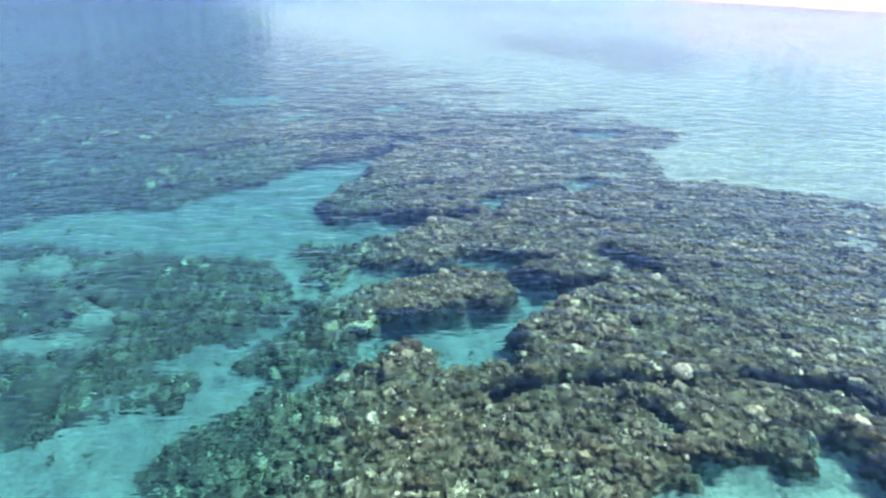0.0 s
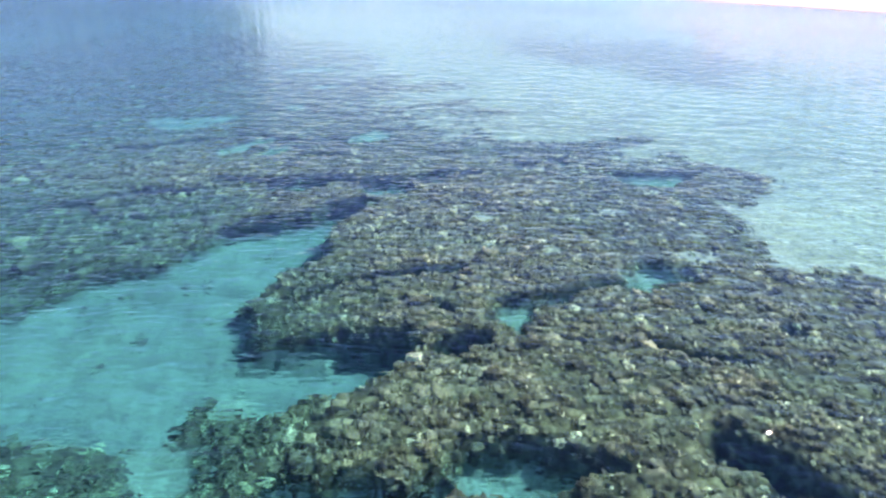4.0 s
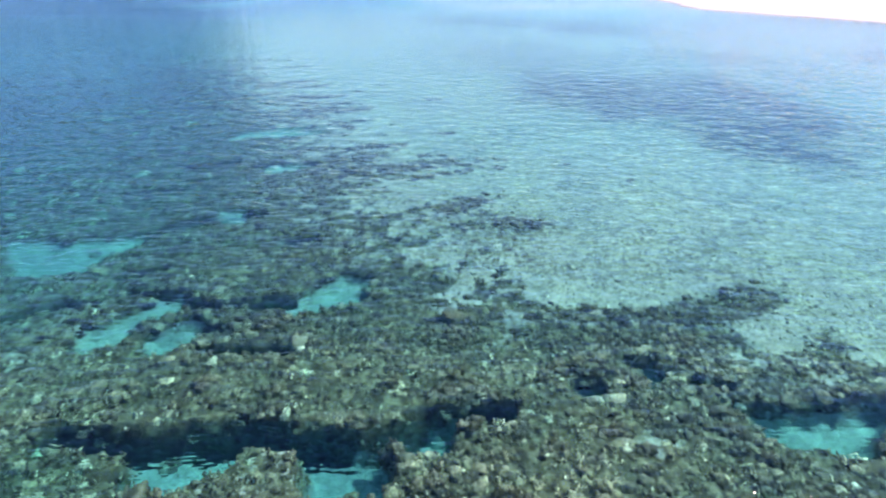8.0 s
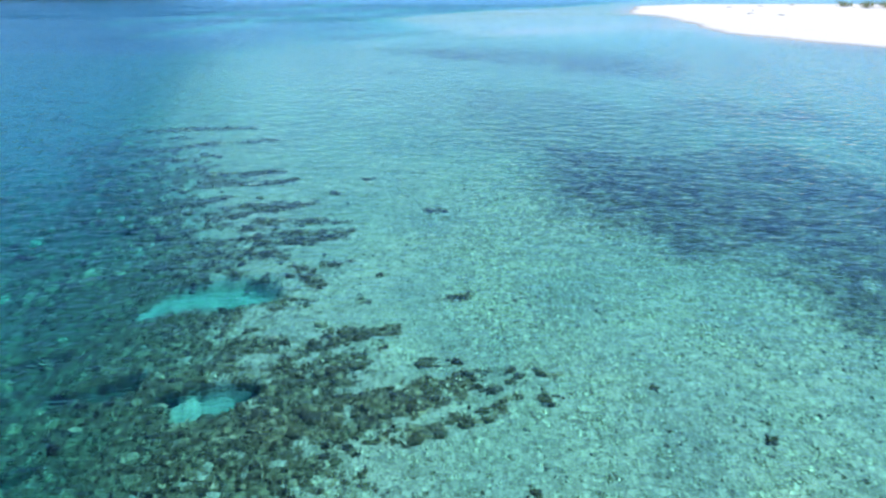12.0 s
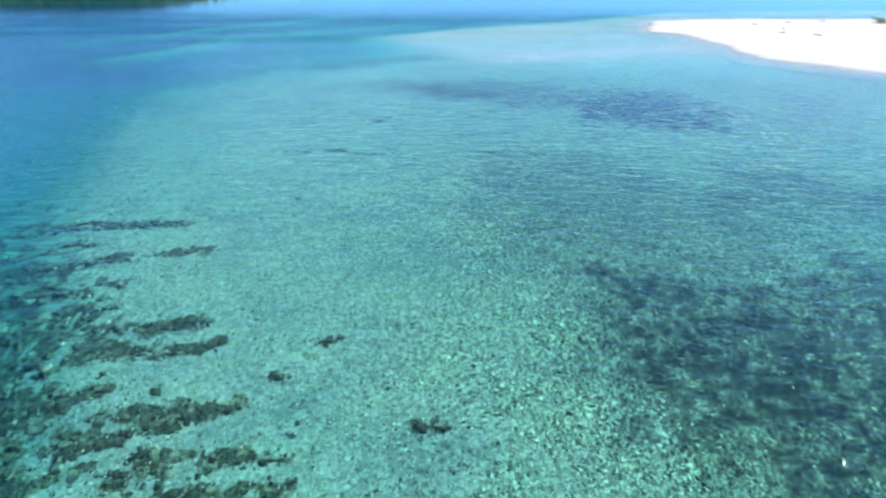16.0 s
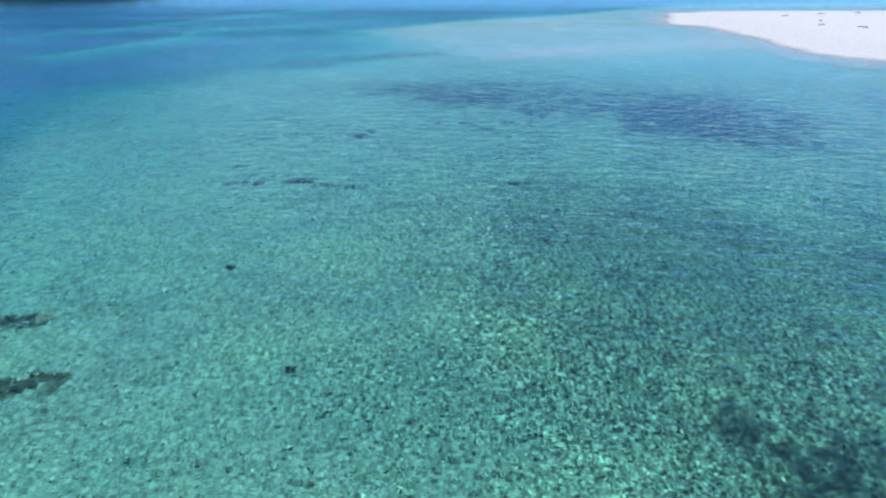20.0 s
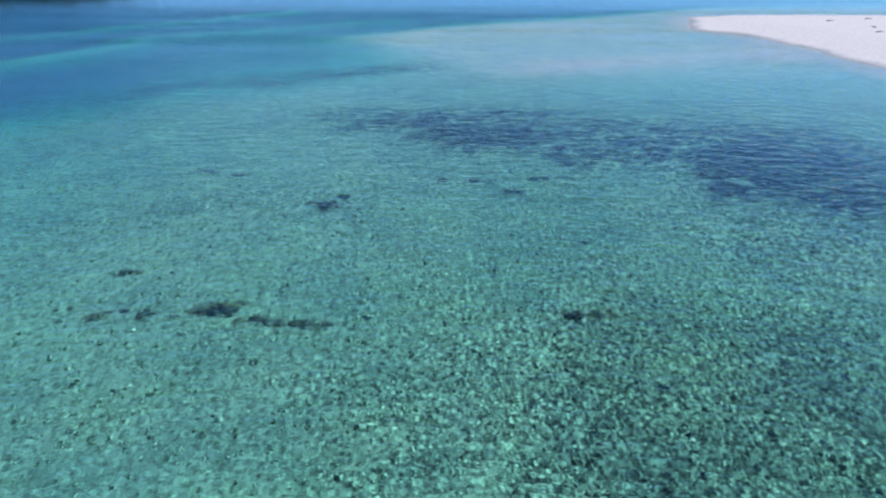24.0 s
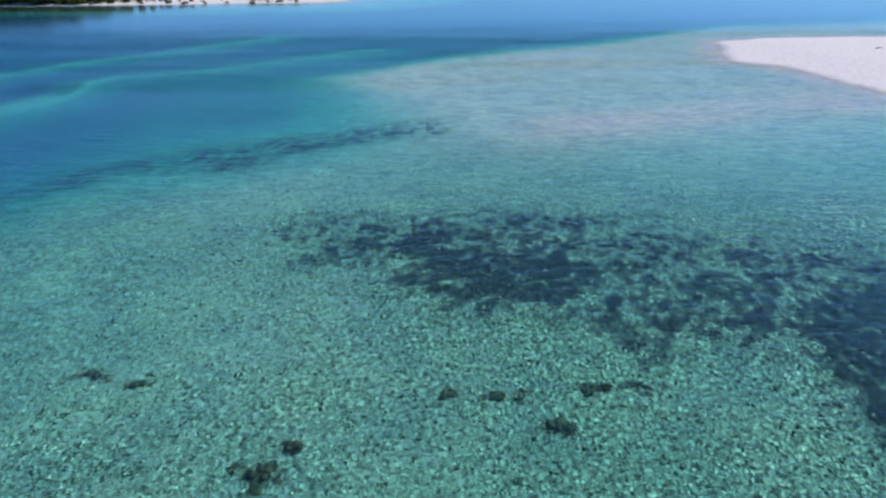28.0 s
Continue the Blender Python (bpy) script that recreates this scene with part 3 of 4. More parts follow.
rubble = ramped(t, noise_of(t, 7.0, 6, 0.72), (0.38, (0.018, 0.030, 0.026)), (0.48, (0.10, 0.125, 0.085)), (0.60, (0.62, 0.62, 0.52)))
grass = ramped(t, noise_of(t, 5.0, 6, 0.72), (0.42, (0.006, 0.014, 0.012)), (0.54, (0.022, 0.040, 0.030)), (0.68, (0.16, 0.18, 0.13)))
weed = mixed(t, "MIX", ramped(t, share_of(t, "weed"), (0.6, (0, 0, 0)), (0.9, (1, 1, 1))), rubble, grass)
tone = ramped(t, noise_of(t, 0.22, 4, 0.6), (0.36, (0.72, 0.80, 0.86)), (0.5, (1.0, 1.0, 1.0)), (0.66, (1.14, 1.13, 1.02)))
sand, weed = mixed(t, "MULTIPLY", 0.6, sand, tone), mixed(t, "MULTIPLY", 1.0, weed, tone)
dry = ramped(t, noise_of(t, 1.6, 5, 0.6), (0.35, (0.74, 0.68, 0.585)), (0.65, (0.86, 0.81, 0.715)))
sand = mixed(t, "MIX", ramped(t, maths(t, "ADD", xyz.outputs[2], 0.5), (0.54, (0, 0, 0)), (0.72, (1, 1, 1))), sand, dry)
colour = mixed(t, "MIX", speckled(t, share_of(t, "weed"), 2.6, 0.0, 0.10), sand, weed)
colour = mixed(t, "MIX", speckled(t, share_of(t, "reef"), 3.4, 0.3, 0.06), colour, rock)
mottle = ramped(t, noise_of(t, 3.6, 5, 0.72, (1.0, 1.25, 1)), (0.36, (0.20, 0.23, 0.25)), (0.48, (0.80, 0.81, 0.82)), (0.60, (1.5, 1.45, 1.4)))
colour = mixed(t, "MULTIPLY", maths(t, "MINIMUM", maths(t, "MULTIPLY", share_of(t, "rubble"), 1.7), 1.0), colour, mottle)
# the sea's absorption and blue haze are painted into the bed's colour here
t.links.new(painted_water(t, colour), p.inputs["Base Color"])
p.inputs["Roughness"].default_value = 0.9
p.inputs["Specular IOR Level"].default_value = 0.15
bump(t, p, noise_of(t, 6.0, 6), 0.7, 0.10)

# corals
M_CORAL, t, p = material("living_coral")
geo = t.nodes.new("ShaderNodeNewGeometry")
base = ramped(t, geo.outputs["Random Per Island"], (0.0, (0.014, 0.020, 0.013)), (0.3, (0.044, 0.056, 0.038)), (0.55, (0.090, 0.102, 0.068)),
              (0.78, (0.155, 0.160, 0.11)), (0.93, (0.29, 0.285, 0.22)), (1.0, (0.58, 0.57, 0.48)))
base = mixed(t, "MULTIPLY", 1.0, base, ramped(t, noise_of(t, 8.0, 6, 0.75), (0.36, (0.14, 0.17, 0.16)), (0.5, (0.95, 0.95, 0.95)), (0.62, (2.3, 2.25, 2.05))))
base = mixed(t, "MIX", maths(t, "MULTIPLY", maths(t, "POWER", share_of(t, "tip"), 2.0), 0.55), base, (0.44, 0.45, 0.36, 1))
base = mixed(t, "MULTIPLY", 0.8, base, ramped(t, noise_of(t, 1.1, 4), (0.36, (0.55, 0.68, 0.62)), (0.5, (1, 1, 1)), (0.64, (1.75, 1.62, 1.45))))
t.links.new(painted_water(t, base), p.inputs["Base Color"])
p.inputs["Roughness"].default_value = 0.85
p.inputs["Specular IOR Level"].default_value = 0.15
bump(t, p, noise_of(t, 16.0, 5, 0.7), 0.9, 0.06)

# sea grass and algae-grown rubble
M_GRASS, t, p = material("sea_grass")
geo = t.nodes.new("ShaderNodeNewGeometry")
base = ramped(t, geo.outputs["Random Per Island"], (0.0, (0.022, 0.034, 0.024)), (0.35, (0.082, 0.104, 0.068)), (0.6, (0.22, 0.24, 0.175)), (0.8, (0.46, 0.46, 0.38)), (1.0, (0.80, 0.78, 0.70)))
base = mixed(t, "MULTIPLY", 0.7, base, ramped(t, noise_of(t, 9.0, 4), (0.35, (0.5, 0.5, 0.5)), (0.65, (1.3, 1.3, 1.2))))
t.links.new(painted_water(t, base), p.inputs["Base Color"])
p.inputs["Roughness"].default_value = 0.9
p.inputs["Specular IOR Level"].default_value = 0.1

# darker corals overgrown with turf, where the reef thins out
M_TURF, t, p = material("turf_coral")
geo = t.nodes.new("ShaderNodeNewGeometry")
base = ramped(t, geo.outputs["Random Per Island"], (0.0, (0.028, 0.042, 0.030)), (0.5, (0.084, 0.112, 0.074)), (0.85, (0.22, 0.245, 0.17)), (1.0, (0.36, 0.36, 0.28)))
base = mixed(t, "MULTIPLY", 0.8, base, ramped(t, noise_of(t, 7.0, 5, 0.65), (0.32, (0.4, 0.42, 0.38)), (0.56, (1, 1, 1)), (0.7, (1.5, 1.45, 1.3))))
t.links.new(painted_water(t, base), p.inputs["Base Color"])
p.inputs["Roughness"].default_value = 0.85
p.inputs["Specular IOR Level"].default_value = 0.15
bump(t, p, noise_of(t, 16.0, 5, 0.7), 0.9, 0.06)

# dense dark sea grass of the meadows
M_MEADOW, t, p = material("dense_sea_grass")
geo = t.nodes.new("ShaderNodeNewGeometry")
base = ramped(t, geo.outputs["Random Per Island"], (0.0, (0.008, 0.017, 0.013)), (0.6, (0.026, 0.044, 0.031)), (0.88, (0.06, 0.082, 0.055)), (1.0, (0.16, 0.17, 0.13)))
t.links.new(painted_water(t, base), p.inputs["Base Color"])
p.inputs["Roughness"].default_value = 0.9
p.inputs["Specular IOR Level"].default_value = 0.1

# dark coral heads that stand on the pale flats
M_HEAD, t, p = material("brown_coral")
base = ramped(t, noise_of(t, 6.0, 5, 0.65), (0.33, (0.022, 0.032, 0.022)), (0.52, (0.062, 0.072, 0.046)), (0.7, (0.17, 0.18, 0.12)))
t.links.new(painted_water(t, base), p.inputs["Base Color"])
p.inputs["Roughness"].default_value = 0.9
p.inputs["Specular IOR Level"].default_value = 0.1
bump(t, p, noise_of(t, 18.0, 4, 0.7), 0.8, 0.05)

# the sea's surface
M_SEA = bpy.data.materials.new("sea_surface")
M_SEA.use_nodes = True
t = M_SEA.node_tree
t.nodes.remove(t.nodes["Principled BSDF"])
below = node(t, "BsdfRefraction", Color=(1, 1, 1, 1), Roughness=0.026, IOR=1.333)
gloss = node(t, "BsdfGlossy", Color=(1, 1, 1, 1), Roughness=0.026)
fresnel = node(t, "Fresnel", IOR=1.22)
surface = t.nodes.new("ShaderNodeMixShader")
swell = noise_of(t, 0.75, 1.5, 0.5, (0.7, 1.2, 1), 14.0)
ripple = noise_of(t, 2.6, 1.5, 0.55, (0.62, 1.3, 1), -12.0)
b1 = node(t, "Bump", Strength=1.0, Distance=0.115)
b2 = node(t, "Bump", Strength=1.0, Distance=0.064)
geo = t.nodes.new("ShaderNodeNewGeometry")
xyz = t.nodes.new("ShaderNodeSeparateXYZ")
t.links.new(geo.outputs["Position"], xyz.inputs[0])


def by_distance(y0, y1, v0, v1):
    n = t.nodes.new("ShaderNodeMapRange")
    for socket, value in zip(n.inputs[1:5], (y0, y1, v0, v1)):
        socket.default_value = value
    t.links.new(xyz.outputs[1], n.inputs[0])
    return n.outputs[0]


calm = by_distance(264, 310, 1.0, 0.10)              # still water under the island's shore
lee = maths(t, "MULTIPLY", by_distance(140, 250, 1.0, 0.35), calm)
frost = maths(t, "MULTIPLY", by_distance(110, 250, 0.022, 0.19), by_distance(264, 310, 1.0, 0.6))      # wavelets too small to tell apart, far out
gusts = maths(t, "MULTIPLY", maths(t, "SUBTRACT", noise_of(t, 0.05, 4, 0.6, (0.35, 1.8, 1)), 0.5), by_distance(70, 220, 0.06, 0.26))
mirror = maths(t, "ADD", maths(t, "ADD", by_distance(150, 232, 1.333, 1.035), gusts), by_distance(268, 312, 0.0, 0.22))
t.links.new(lee, b1.inputs["Strength"])
t.links.new(lee, b2.inputs["Strength"])
for n in (below, gloss):
    t.links.new(frost, n.inputs["Roughness"])
t.links.new(maths(t, "MAXIMUM", mirror, 1.03), fresnel.inputs["IOR"])
t.links.new(swell, b1.inputs["Height"])
t.links.new(ripple, b2.inputs["Height"])
t.links.new(b1.outputs[0], b2.inputs["Normal"])
for n in (below, gloss, fresnel):
    t.links.new(b2.outputs[0], n.inputs["Normal"])
t.links.new(fresnel.outputs[0], surface.inputs[0])
t.links.new(below.outputs[0], surface.inputs[1])
t.links.new(gloss.outputs[0], surface.inputs[2])
t.links.new(surface.outputs[0], t.nodes["Material Output"].inputs[0])


# ---- the sea bed and the sea ----
def steps(*stretches):
    """Coordinates from stretches (from, to, step)."""
    out = []
    for lo, hi, step in stretches:
        n = max(1, round((hi - lo) / step))
        out.extend(lo + (hi - lo) * i / n for i in range(n))
    return np.array(out + [stretches[-1][1]])


def sheet(name, xs, ys, zs, mat):
    nx, ny = len(xs), len(ys)
    X, Y = np.meshgrid(xs, ys)
    co = np.stack([X, Y, zs], -1).reshape(-1, 3)
    i = (np.arange(ny - 1)[:, None] * nx + np.arange(nx - 1)[None, :]).reshape(-1)
    quads = np.stack([i, i + 1, i + nx + 1, i + nx], 1)
    me = bpy.data.meshes.new(name)
    fill(me, co, quads)
    me.materials.append(mat)
    return new(name, me)


def fill(me, co, faces):
    n, k = faces.shape
    me.vertices.add(len(co))
    me.vertices.foreach_set("co", co.astype(np.float32).ravel())
    me.loops.add(n * k)
    me.loops.foreach_set("vertex_index", faces.astype(np.int32).ravel())
    me.polygons.add(n)
    me.polygons.foreach_set("loop_start", (np.arange(n) * k).astype(np.int32))
    me.update(calc_edges=True)
    me.polygons.foreach_set("use_smooth", np.ones(n, bool))


xs = steps((-3600, -600, 500), (-600, -120, 40), (-120, -60, 3), (-60, -26, 0.9), (-26, 22, 0.18), (22, 60, 0.8), (60, 120, 2), (120, 600, 40), (600, 3600, 500))
ys = steps((-3600, -100, 500), (-100, 8, 6), (8, 76, 0.18), (76, 172, 0.36), (172, 300, 1.1), (300, 480, 5), (480, 4600, 400))
X, Y = np.meshgrid(xs, ys)
Z = height(X.ravel(), Y.ravel())
seabed = tagged(sheet("seabed", xs, ys, Z.reshape(X.shape), M_BED), "pale coral sand sea bed rising to dry white shores", "ground", kind="structure")
inside = carved(X.ravel(), Y.ravel())[2]
for key, value in (("reef", np.maximum(reef_share(X.ravel(), Y.ravel()) * (0.8 + 0.3 * rough_noise(X.ravel(), Y.ravel(), 5, 98)), np.maximum(0.85 * patch_share(X.ravel(), Y.ravel()), skirt_share(X.ravel(), Y.ravel())))), ("weed", meadow_share(X.ravel(), Y.ravel())), ("rubble", rubble_share(X.ravel(), Y.ravel()))):
    value = value * (1 - ramp(inside, 0.45, 0.85) * np.clip(0.84 + 0.25 * rough_noise(X.ravel(), Y.ravel(), 1.1, 99) + 0.45 * rough_noise(X.ravel(), Y.ravel(), 2.6, 100), 0.3, 1)) * (Z < -0.15) * ramp(Z, -5.5, -3.0)
    a = seabed.data.attributes.new(key, "FLOAT", "POINT")
    a.data.foreach_set("value", value.astype(np.float32))

wx = steps((-4000, -400, 600), (-400, 400, 50), (400, 4000, 600))
sea = tagged(sheet("water", wx, wx + 200, np.zeros((len(wx), len(wx))), M_SEA), "clear turquoise sea surface with small ripples", "water", kind="structure")
sea.visible_shadow = False


# ---- helpers for things ----
def part(name, me, mat, parent, label="", m=None):
    """A mesh object under a thing or a part."""
    if not me.materials:
        me.materials.append(mat)
    ob = new(name, me)
    ob.parent = parent
    if m is not None:
        ob.matrix_basis = m
    return tagged(ob, label) if label else ob


def lump(rings, around, seed, uneven=0.3, tall=1.0):
    """Corners and triangles of a knobbly dome of radius 1, open below."""
    rng = random.Random(seed)
    co, faces = [], []
    for i in range(rings):
        a = (i / rings) * math.pi / 2 - 0.25 * (i == 0)
        for j in range(around):
            r = 1 + rng.uniform(-uneven, uneven)
            b = 2 * math.pi * (j + 0.5 * (i % 2)) / around
            co.append((math.cos(a) * math.cos(b) * r, math.cos(a) * math.sin(b) * r, tall * math.sin(a) * r))
    co.append((rng.uniform(-.2, .2), rng.uniform(-.2, .2), tall * (1 + rng.uniform(-uneven, uneven) * 0.6)))
    for i in range(rings - 1):
        for j in range(around):
            a, b = i * around + j, i * around + (j + 1) % around
            c, d = a + around, b + around
            faces += [(a, b, c), (b, d, c)]
    top = rings * around
    for j in range(around):
        faces.append(((rings - 1) * around + j, (rings - 1) * around + (j + 1) % around, top))
    return np.array(co), np.array(faces)


def lump_mesh(name, rings, around, seed, uneven, tall=1.0, size=1.0):
    co, faces = lump(rings, around, seed, uneven, tall)
    me = bpy.data.meshes.new(name)
    fill(me, co * size, faces)
    return me


def tuft(spikes, seed):
    """Corners and triangles of a branching coral: three-sided spikes that spread from one foot."""
    rng = random.Random(seed)
    co, faces = [], []
    for i in range(spikes):
        a, up = 2.4 * i + rng.uniform(-.4, .4), rng.uniform(0.25, 1.0)
        out = Vector((math.cos(a) * math.sqrt(1 - up * up), math.sin(a) * math.sqrt(1 - up * up), up))
        side = out.cross(Vector((rng.uniform(-1, 1), rng.uniform(-1, 1), 0.3))).normalized()
        third = out.cross(side)
        foot = out * 0.25 + Vector((0, 0, -0.05))
        long = rng.uniform(0.75, 1.25)
        k = len(co)
        for b in (0.0, 2.1, 4.2):
            co.append(foot + (side * math.cos(b) + third * math.sin(b)) * rng.uniform(0.26, 0.38))
        co.append(out * long)
        faces += [(k, k + 1, k + 3), (k + 1, k + 2, k + 3), (k + 2, k, k + 3)]
    return np.array([tuple(v) for v in co]), np.array(faces)


def strewn(name, places, shapes, mat, label, category):
    """One mesh of many small lumps: places are rows of x, y, z, radius, height."""
    co_all, face_all, tip_all, base = [], [], [], 0
    rng = np.random.RandomState(len(places))
    which = rng.randint(0, len(shapes), len(places))
    for k, (co, faces) in enumerate(shapes):
        sel = places[which == k]
        if not len(sel):
            continue
        a = rng.uniform(0, 2 * np.pi, len(sel))
        s, c = np.sin(a)[:, None], np.cos(a)[:, None]
        stretch = rng.uniform(0.75, 1.35, len(sel))[:, None]
        lx, ly = co[None, :, 0] * sel[:, 3:4] * stretch, co[None, :, 1] * sel[:, 3:4] / stretch
        pts = np.stack([lx * c - ly * s + sel[:, 0:1], lx * s + ly * c + sel[:, 1:2], co[None, :, 2] * sel[:, 4:5] + sel[:, 2:3]], -1)
        co_all.append(pts.reshape(-1, 3))
        face_all.append((faces[None] + (base + np.arange(len(sel)) * len(co))[:, None, None]).reshape(-1, 3))
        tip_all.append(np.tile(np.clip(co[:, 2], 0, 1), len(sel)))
        base += len(sel) * len(co)
    me = bpy.data.meshes.new(name)
    fill(me, np.concatenate(co_all), np.concatenate(face_all))
    me.materials.append(mat)
    a = me.attributes.new("tip", "FLOAT", "POINT")
    a.data.foreach_set("value", np.concatenate(tip_all).astype(np.float32))
    return tagged(new(name, me), label, category, kind="stuff")


def scattered(x0, x1, y0, y1, step, seed):
    rng = np.random.RandomState(seed)
    gx, gy = np.meshgrid(np.arange(x0, x1, step), np.arange(y0, y1, step))
    return gx.ravel() + rng.uniform(-.5, .5, gx.size) * step, gy.ravel() + rng.uniform(-.5, .5, gx.size) * step, rng


# ---- corals of the reef ----
CORALS = [lump(3, 7, s, 0.48, 0.8) for s in range(5, 7)] + [tuft(9, s) for s in range(7)]


def reef_cover(name, x0, x1, y0, y1, step, seed, size, label, mat=M_CORAL):
    x, y, rng = scattered(x0, x1, y0, y1, step, seed)
    z = height(x, y)
    cover = np.maximum(reef_share(x, y), 0.9 * patch_share(x, y)) * (1 - 0.96 * ramp(carved(x, y)[0], 0.25, 0.75))
    clump = 0.78 + 0.5 * rough_noise(x, y, 1.5, 101)
    rim = np.minimum(np.minimum(x - x0, x1 - x), np.minimum(y - y0, y1 - y))
    if step > 0.4:                                             # the outer covers thin out
        cover = cover * ramp(rim + 3 * rough_noise(x, y, 6, 103), -3, 4)
    keep = (rng.uniform(0, 1, x.size) < cover * clump) & (z < -0.25)
    x, y, z = x[keep], y[keep], z[keep]
    r = size * np.exp(rng.normal(0, 0.26, x.size)) * (1.0 + 0.35 * soft_noise(x, y, 2.5, 102))
    h = np.minimum(r * rng.uniform(0.7, 1.25, x.size), np.maximum(-z - 0.10, 0.05))
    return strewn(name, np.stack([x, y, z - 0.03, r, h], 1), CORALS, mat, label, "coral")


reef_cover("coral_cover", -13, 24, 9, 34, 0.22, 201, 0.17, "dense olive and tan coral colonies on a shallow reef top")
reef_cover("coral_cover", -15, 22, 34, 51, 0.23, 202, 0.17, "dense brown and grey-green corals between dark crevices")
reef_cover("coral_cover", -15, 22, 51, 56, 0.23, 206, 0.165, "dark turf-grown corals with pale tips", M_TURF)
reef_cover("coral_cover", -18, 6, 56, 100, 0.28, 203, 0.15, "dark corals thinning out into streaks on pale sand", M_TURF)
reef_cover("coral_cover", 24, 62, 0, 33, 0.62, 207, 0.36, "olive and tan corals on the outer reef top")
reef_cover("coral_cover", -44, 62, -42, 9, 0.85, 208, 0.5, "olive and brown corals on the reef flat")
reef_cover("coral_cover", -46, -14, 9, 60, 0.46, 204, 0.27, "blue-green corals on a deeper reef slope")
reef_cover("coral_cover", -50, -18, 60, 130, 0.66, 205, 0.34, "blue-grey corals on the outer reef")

# ---- rubble and sea grass of the flats ----
TUFTS = [tuft(7, s) for s in range(20, 26)]


def flat_cover(name, x0, x1, y0, y1, step, seed, size, label, dense=False):
    x, y, rng = scattered(x0, x1, y0, y1, step, seed)
    z = height(x, y)
    bare = 1 - np.maximum(reef_share(x, y), 0)
    m = meadow_share(x, y)
    skirt = 0.6 * ramp(depth_in(REEF, x, y), -7, -1) * ramp(y, 46, 54)
    share = np.clip(m - 0.5, 0, 1) * 1.9 if dense else (0.12 + skirt + 0.10 * ramp(y, 64, 90) + 0.8 * m) * ((m < 0.72) | (rng.uniform(0, 1, x.size) < 0.2))
    clump = 0.45 + 0.9 * ramp(rough_noise(x, y, 1.3, 111), -0.4, 0.5)
    keep = (rng.uniform(0, 1, x.size) < bare * share * clump) & (z < -0.3) & (z > -3)
    x, y, z = x[keep], y[keep], z[keep]
    r = size * np.exp(rng.normal(0, 0.28, x.size))
    return strewn(name, np.stack([x, y, z - 0.02, r, r * rng.uniform(0.5, 1.0, x.size)], 1), TUFTS, M_MEADOW if dense else M_GRASS, label, "sea grass")


flat_cover("seagrass_and_rubble", -14, 34, 48, 84, 0.30, 211, 0.10, "sparse sea grass and weedy rubble on pale sand")
flat_cover("seagrass_and_rubble", -40, 36, 84, 126, 0.30, 212, 0.115, "patchy green sea grass among coral rubble")
flat_cover("seagrass_and_rubble", -46, 42, 126, 190, 0.36, 213, 0.14, "weed-grown coral rubble with thin sea grass")
flat_cover("seagrass_meadow", -2, 38, 60, 124, 0.26, 214, 0.085, "dense dark green sea grass meadow", True)
flat_cover("seagrass_meadow", -50, 40, 118, 190, 0.30, 215, 0.11, "dense dark navy-green sea grass meadow", True)

# ---- coral heads that can be told apart ----
HEAD_BASES = [lump_mesh("head_base", 4, 10, 300 + s, 0.16, 0.75) for s in range(4)]
HEAD_LOBES = []
for s in range(6):
    co, faces = tuft(16, 320 + s)
    me = bpy.data.meshes.new("head_lobe")
    fill(me, co * 1.15, faces)
    HEAD_LOBES.append(me)
M_TAN, t, p = material("tan_coral")
info = t.nodes.new("ShaderNodeObjectInfo")
base = ramped(t, info.outputs["Random"], (0.0, (0.05, 0.062, 0.036)), (0.4, (0.11, 0.125, 0.075)), (0.75, (0.17, 0.18, 0.12)), (1.0, (0.28, 0.28, 0.21)))
base = mixed(t, "MULTIPLY", 0.8, base, ramped(t, noise_of(t, 8.0, 5, 0.65), (0.32, (0.4, 0.42, 0.38)), (0.56, (1, 1, 1)), (0.7, (1.4, 1.35, 1.2))))
t.links.new(painted_water(t, base), p.inputs["Base Color"])
p.inputs["Roughness"].default_value = 0.85
p.inputs["Specular IOR Level"].default_value = 0.15
bump(t, p, noise_of(t, 18.0, 5, 0.7), 0.9, 0.05)
for me in HEAD_BASES + HEAD_LOBES:
    me.materials.append(M_TAN)


def coral_head(x, y, radius, lobes, seed, label, group, mat=None, name="coral_head", sink=0.1):
    rng = random.Random(seed)
    z = float(height(np.array([x]), np.array([y]))[0])
    tall = min(radius * 0.8, max(0.1, -z - 0.15))
    head = tagged(new(name), label, "coral", group)
    head.location = (x, y, z - sink)
    k = rng.randrange(4)
    ob = part("base", HEAD_BASES[k], None, head, m=Matrix.Diagonal((radius * 0.8, radius * rng.uniform(0.6, 0.85), tall * 0.6 + sink, 1)))
    made = [ob]
    for i in range(lobes):
        a, d = rng.uniform(0, 2 * math.pi), radius * math.sqrt(rng.uniform(0.03, 0.85))
        s = radius * rng.uniform(0.36, 0.55)
        up = (tall * 0.8 + sink) * math.sqrt(max(0.05, 1 - (d / radius) ** 2)) * 0.75
        made.append(part("lobe", HEAD_LOBES[rng.randrange(6)], None, head,
                         m=Matrix.Translation((d * math.cos(a), d * math.sin(a), up)) @ Matrix.Rotation(rng.uniform(0, 6), 4, "Z") @ Matrix.Diagonal((s, s * rng.uniform(0.7, 1.1), s * 0.8, 1))))
    if mat:
        for o in made:
            o.material_slots[0].link = "OBJECT"
            o.material_slots[0].material = mat
    return head


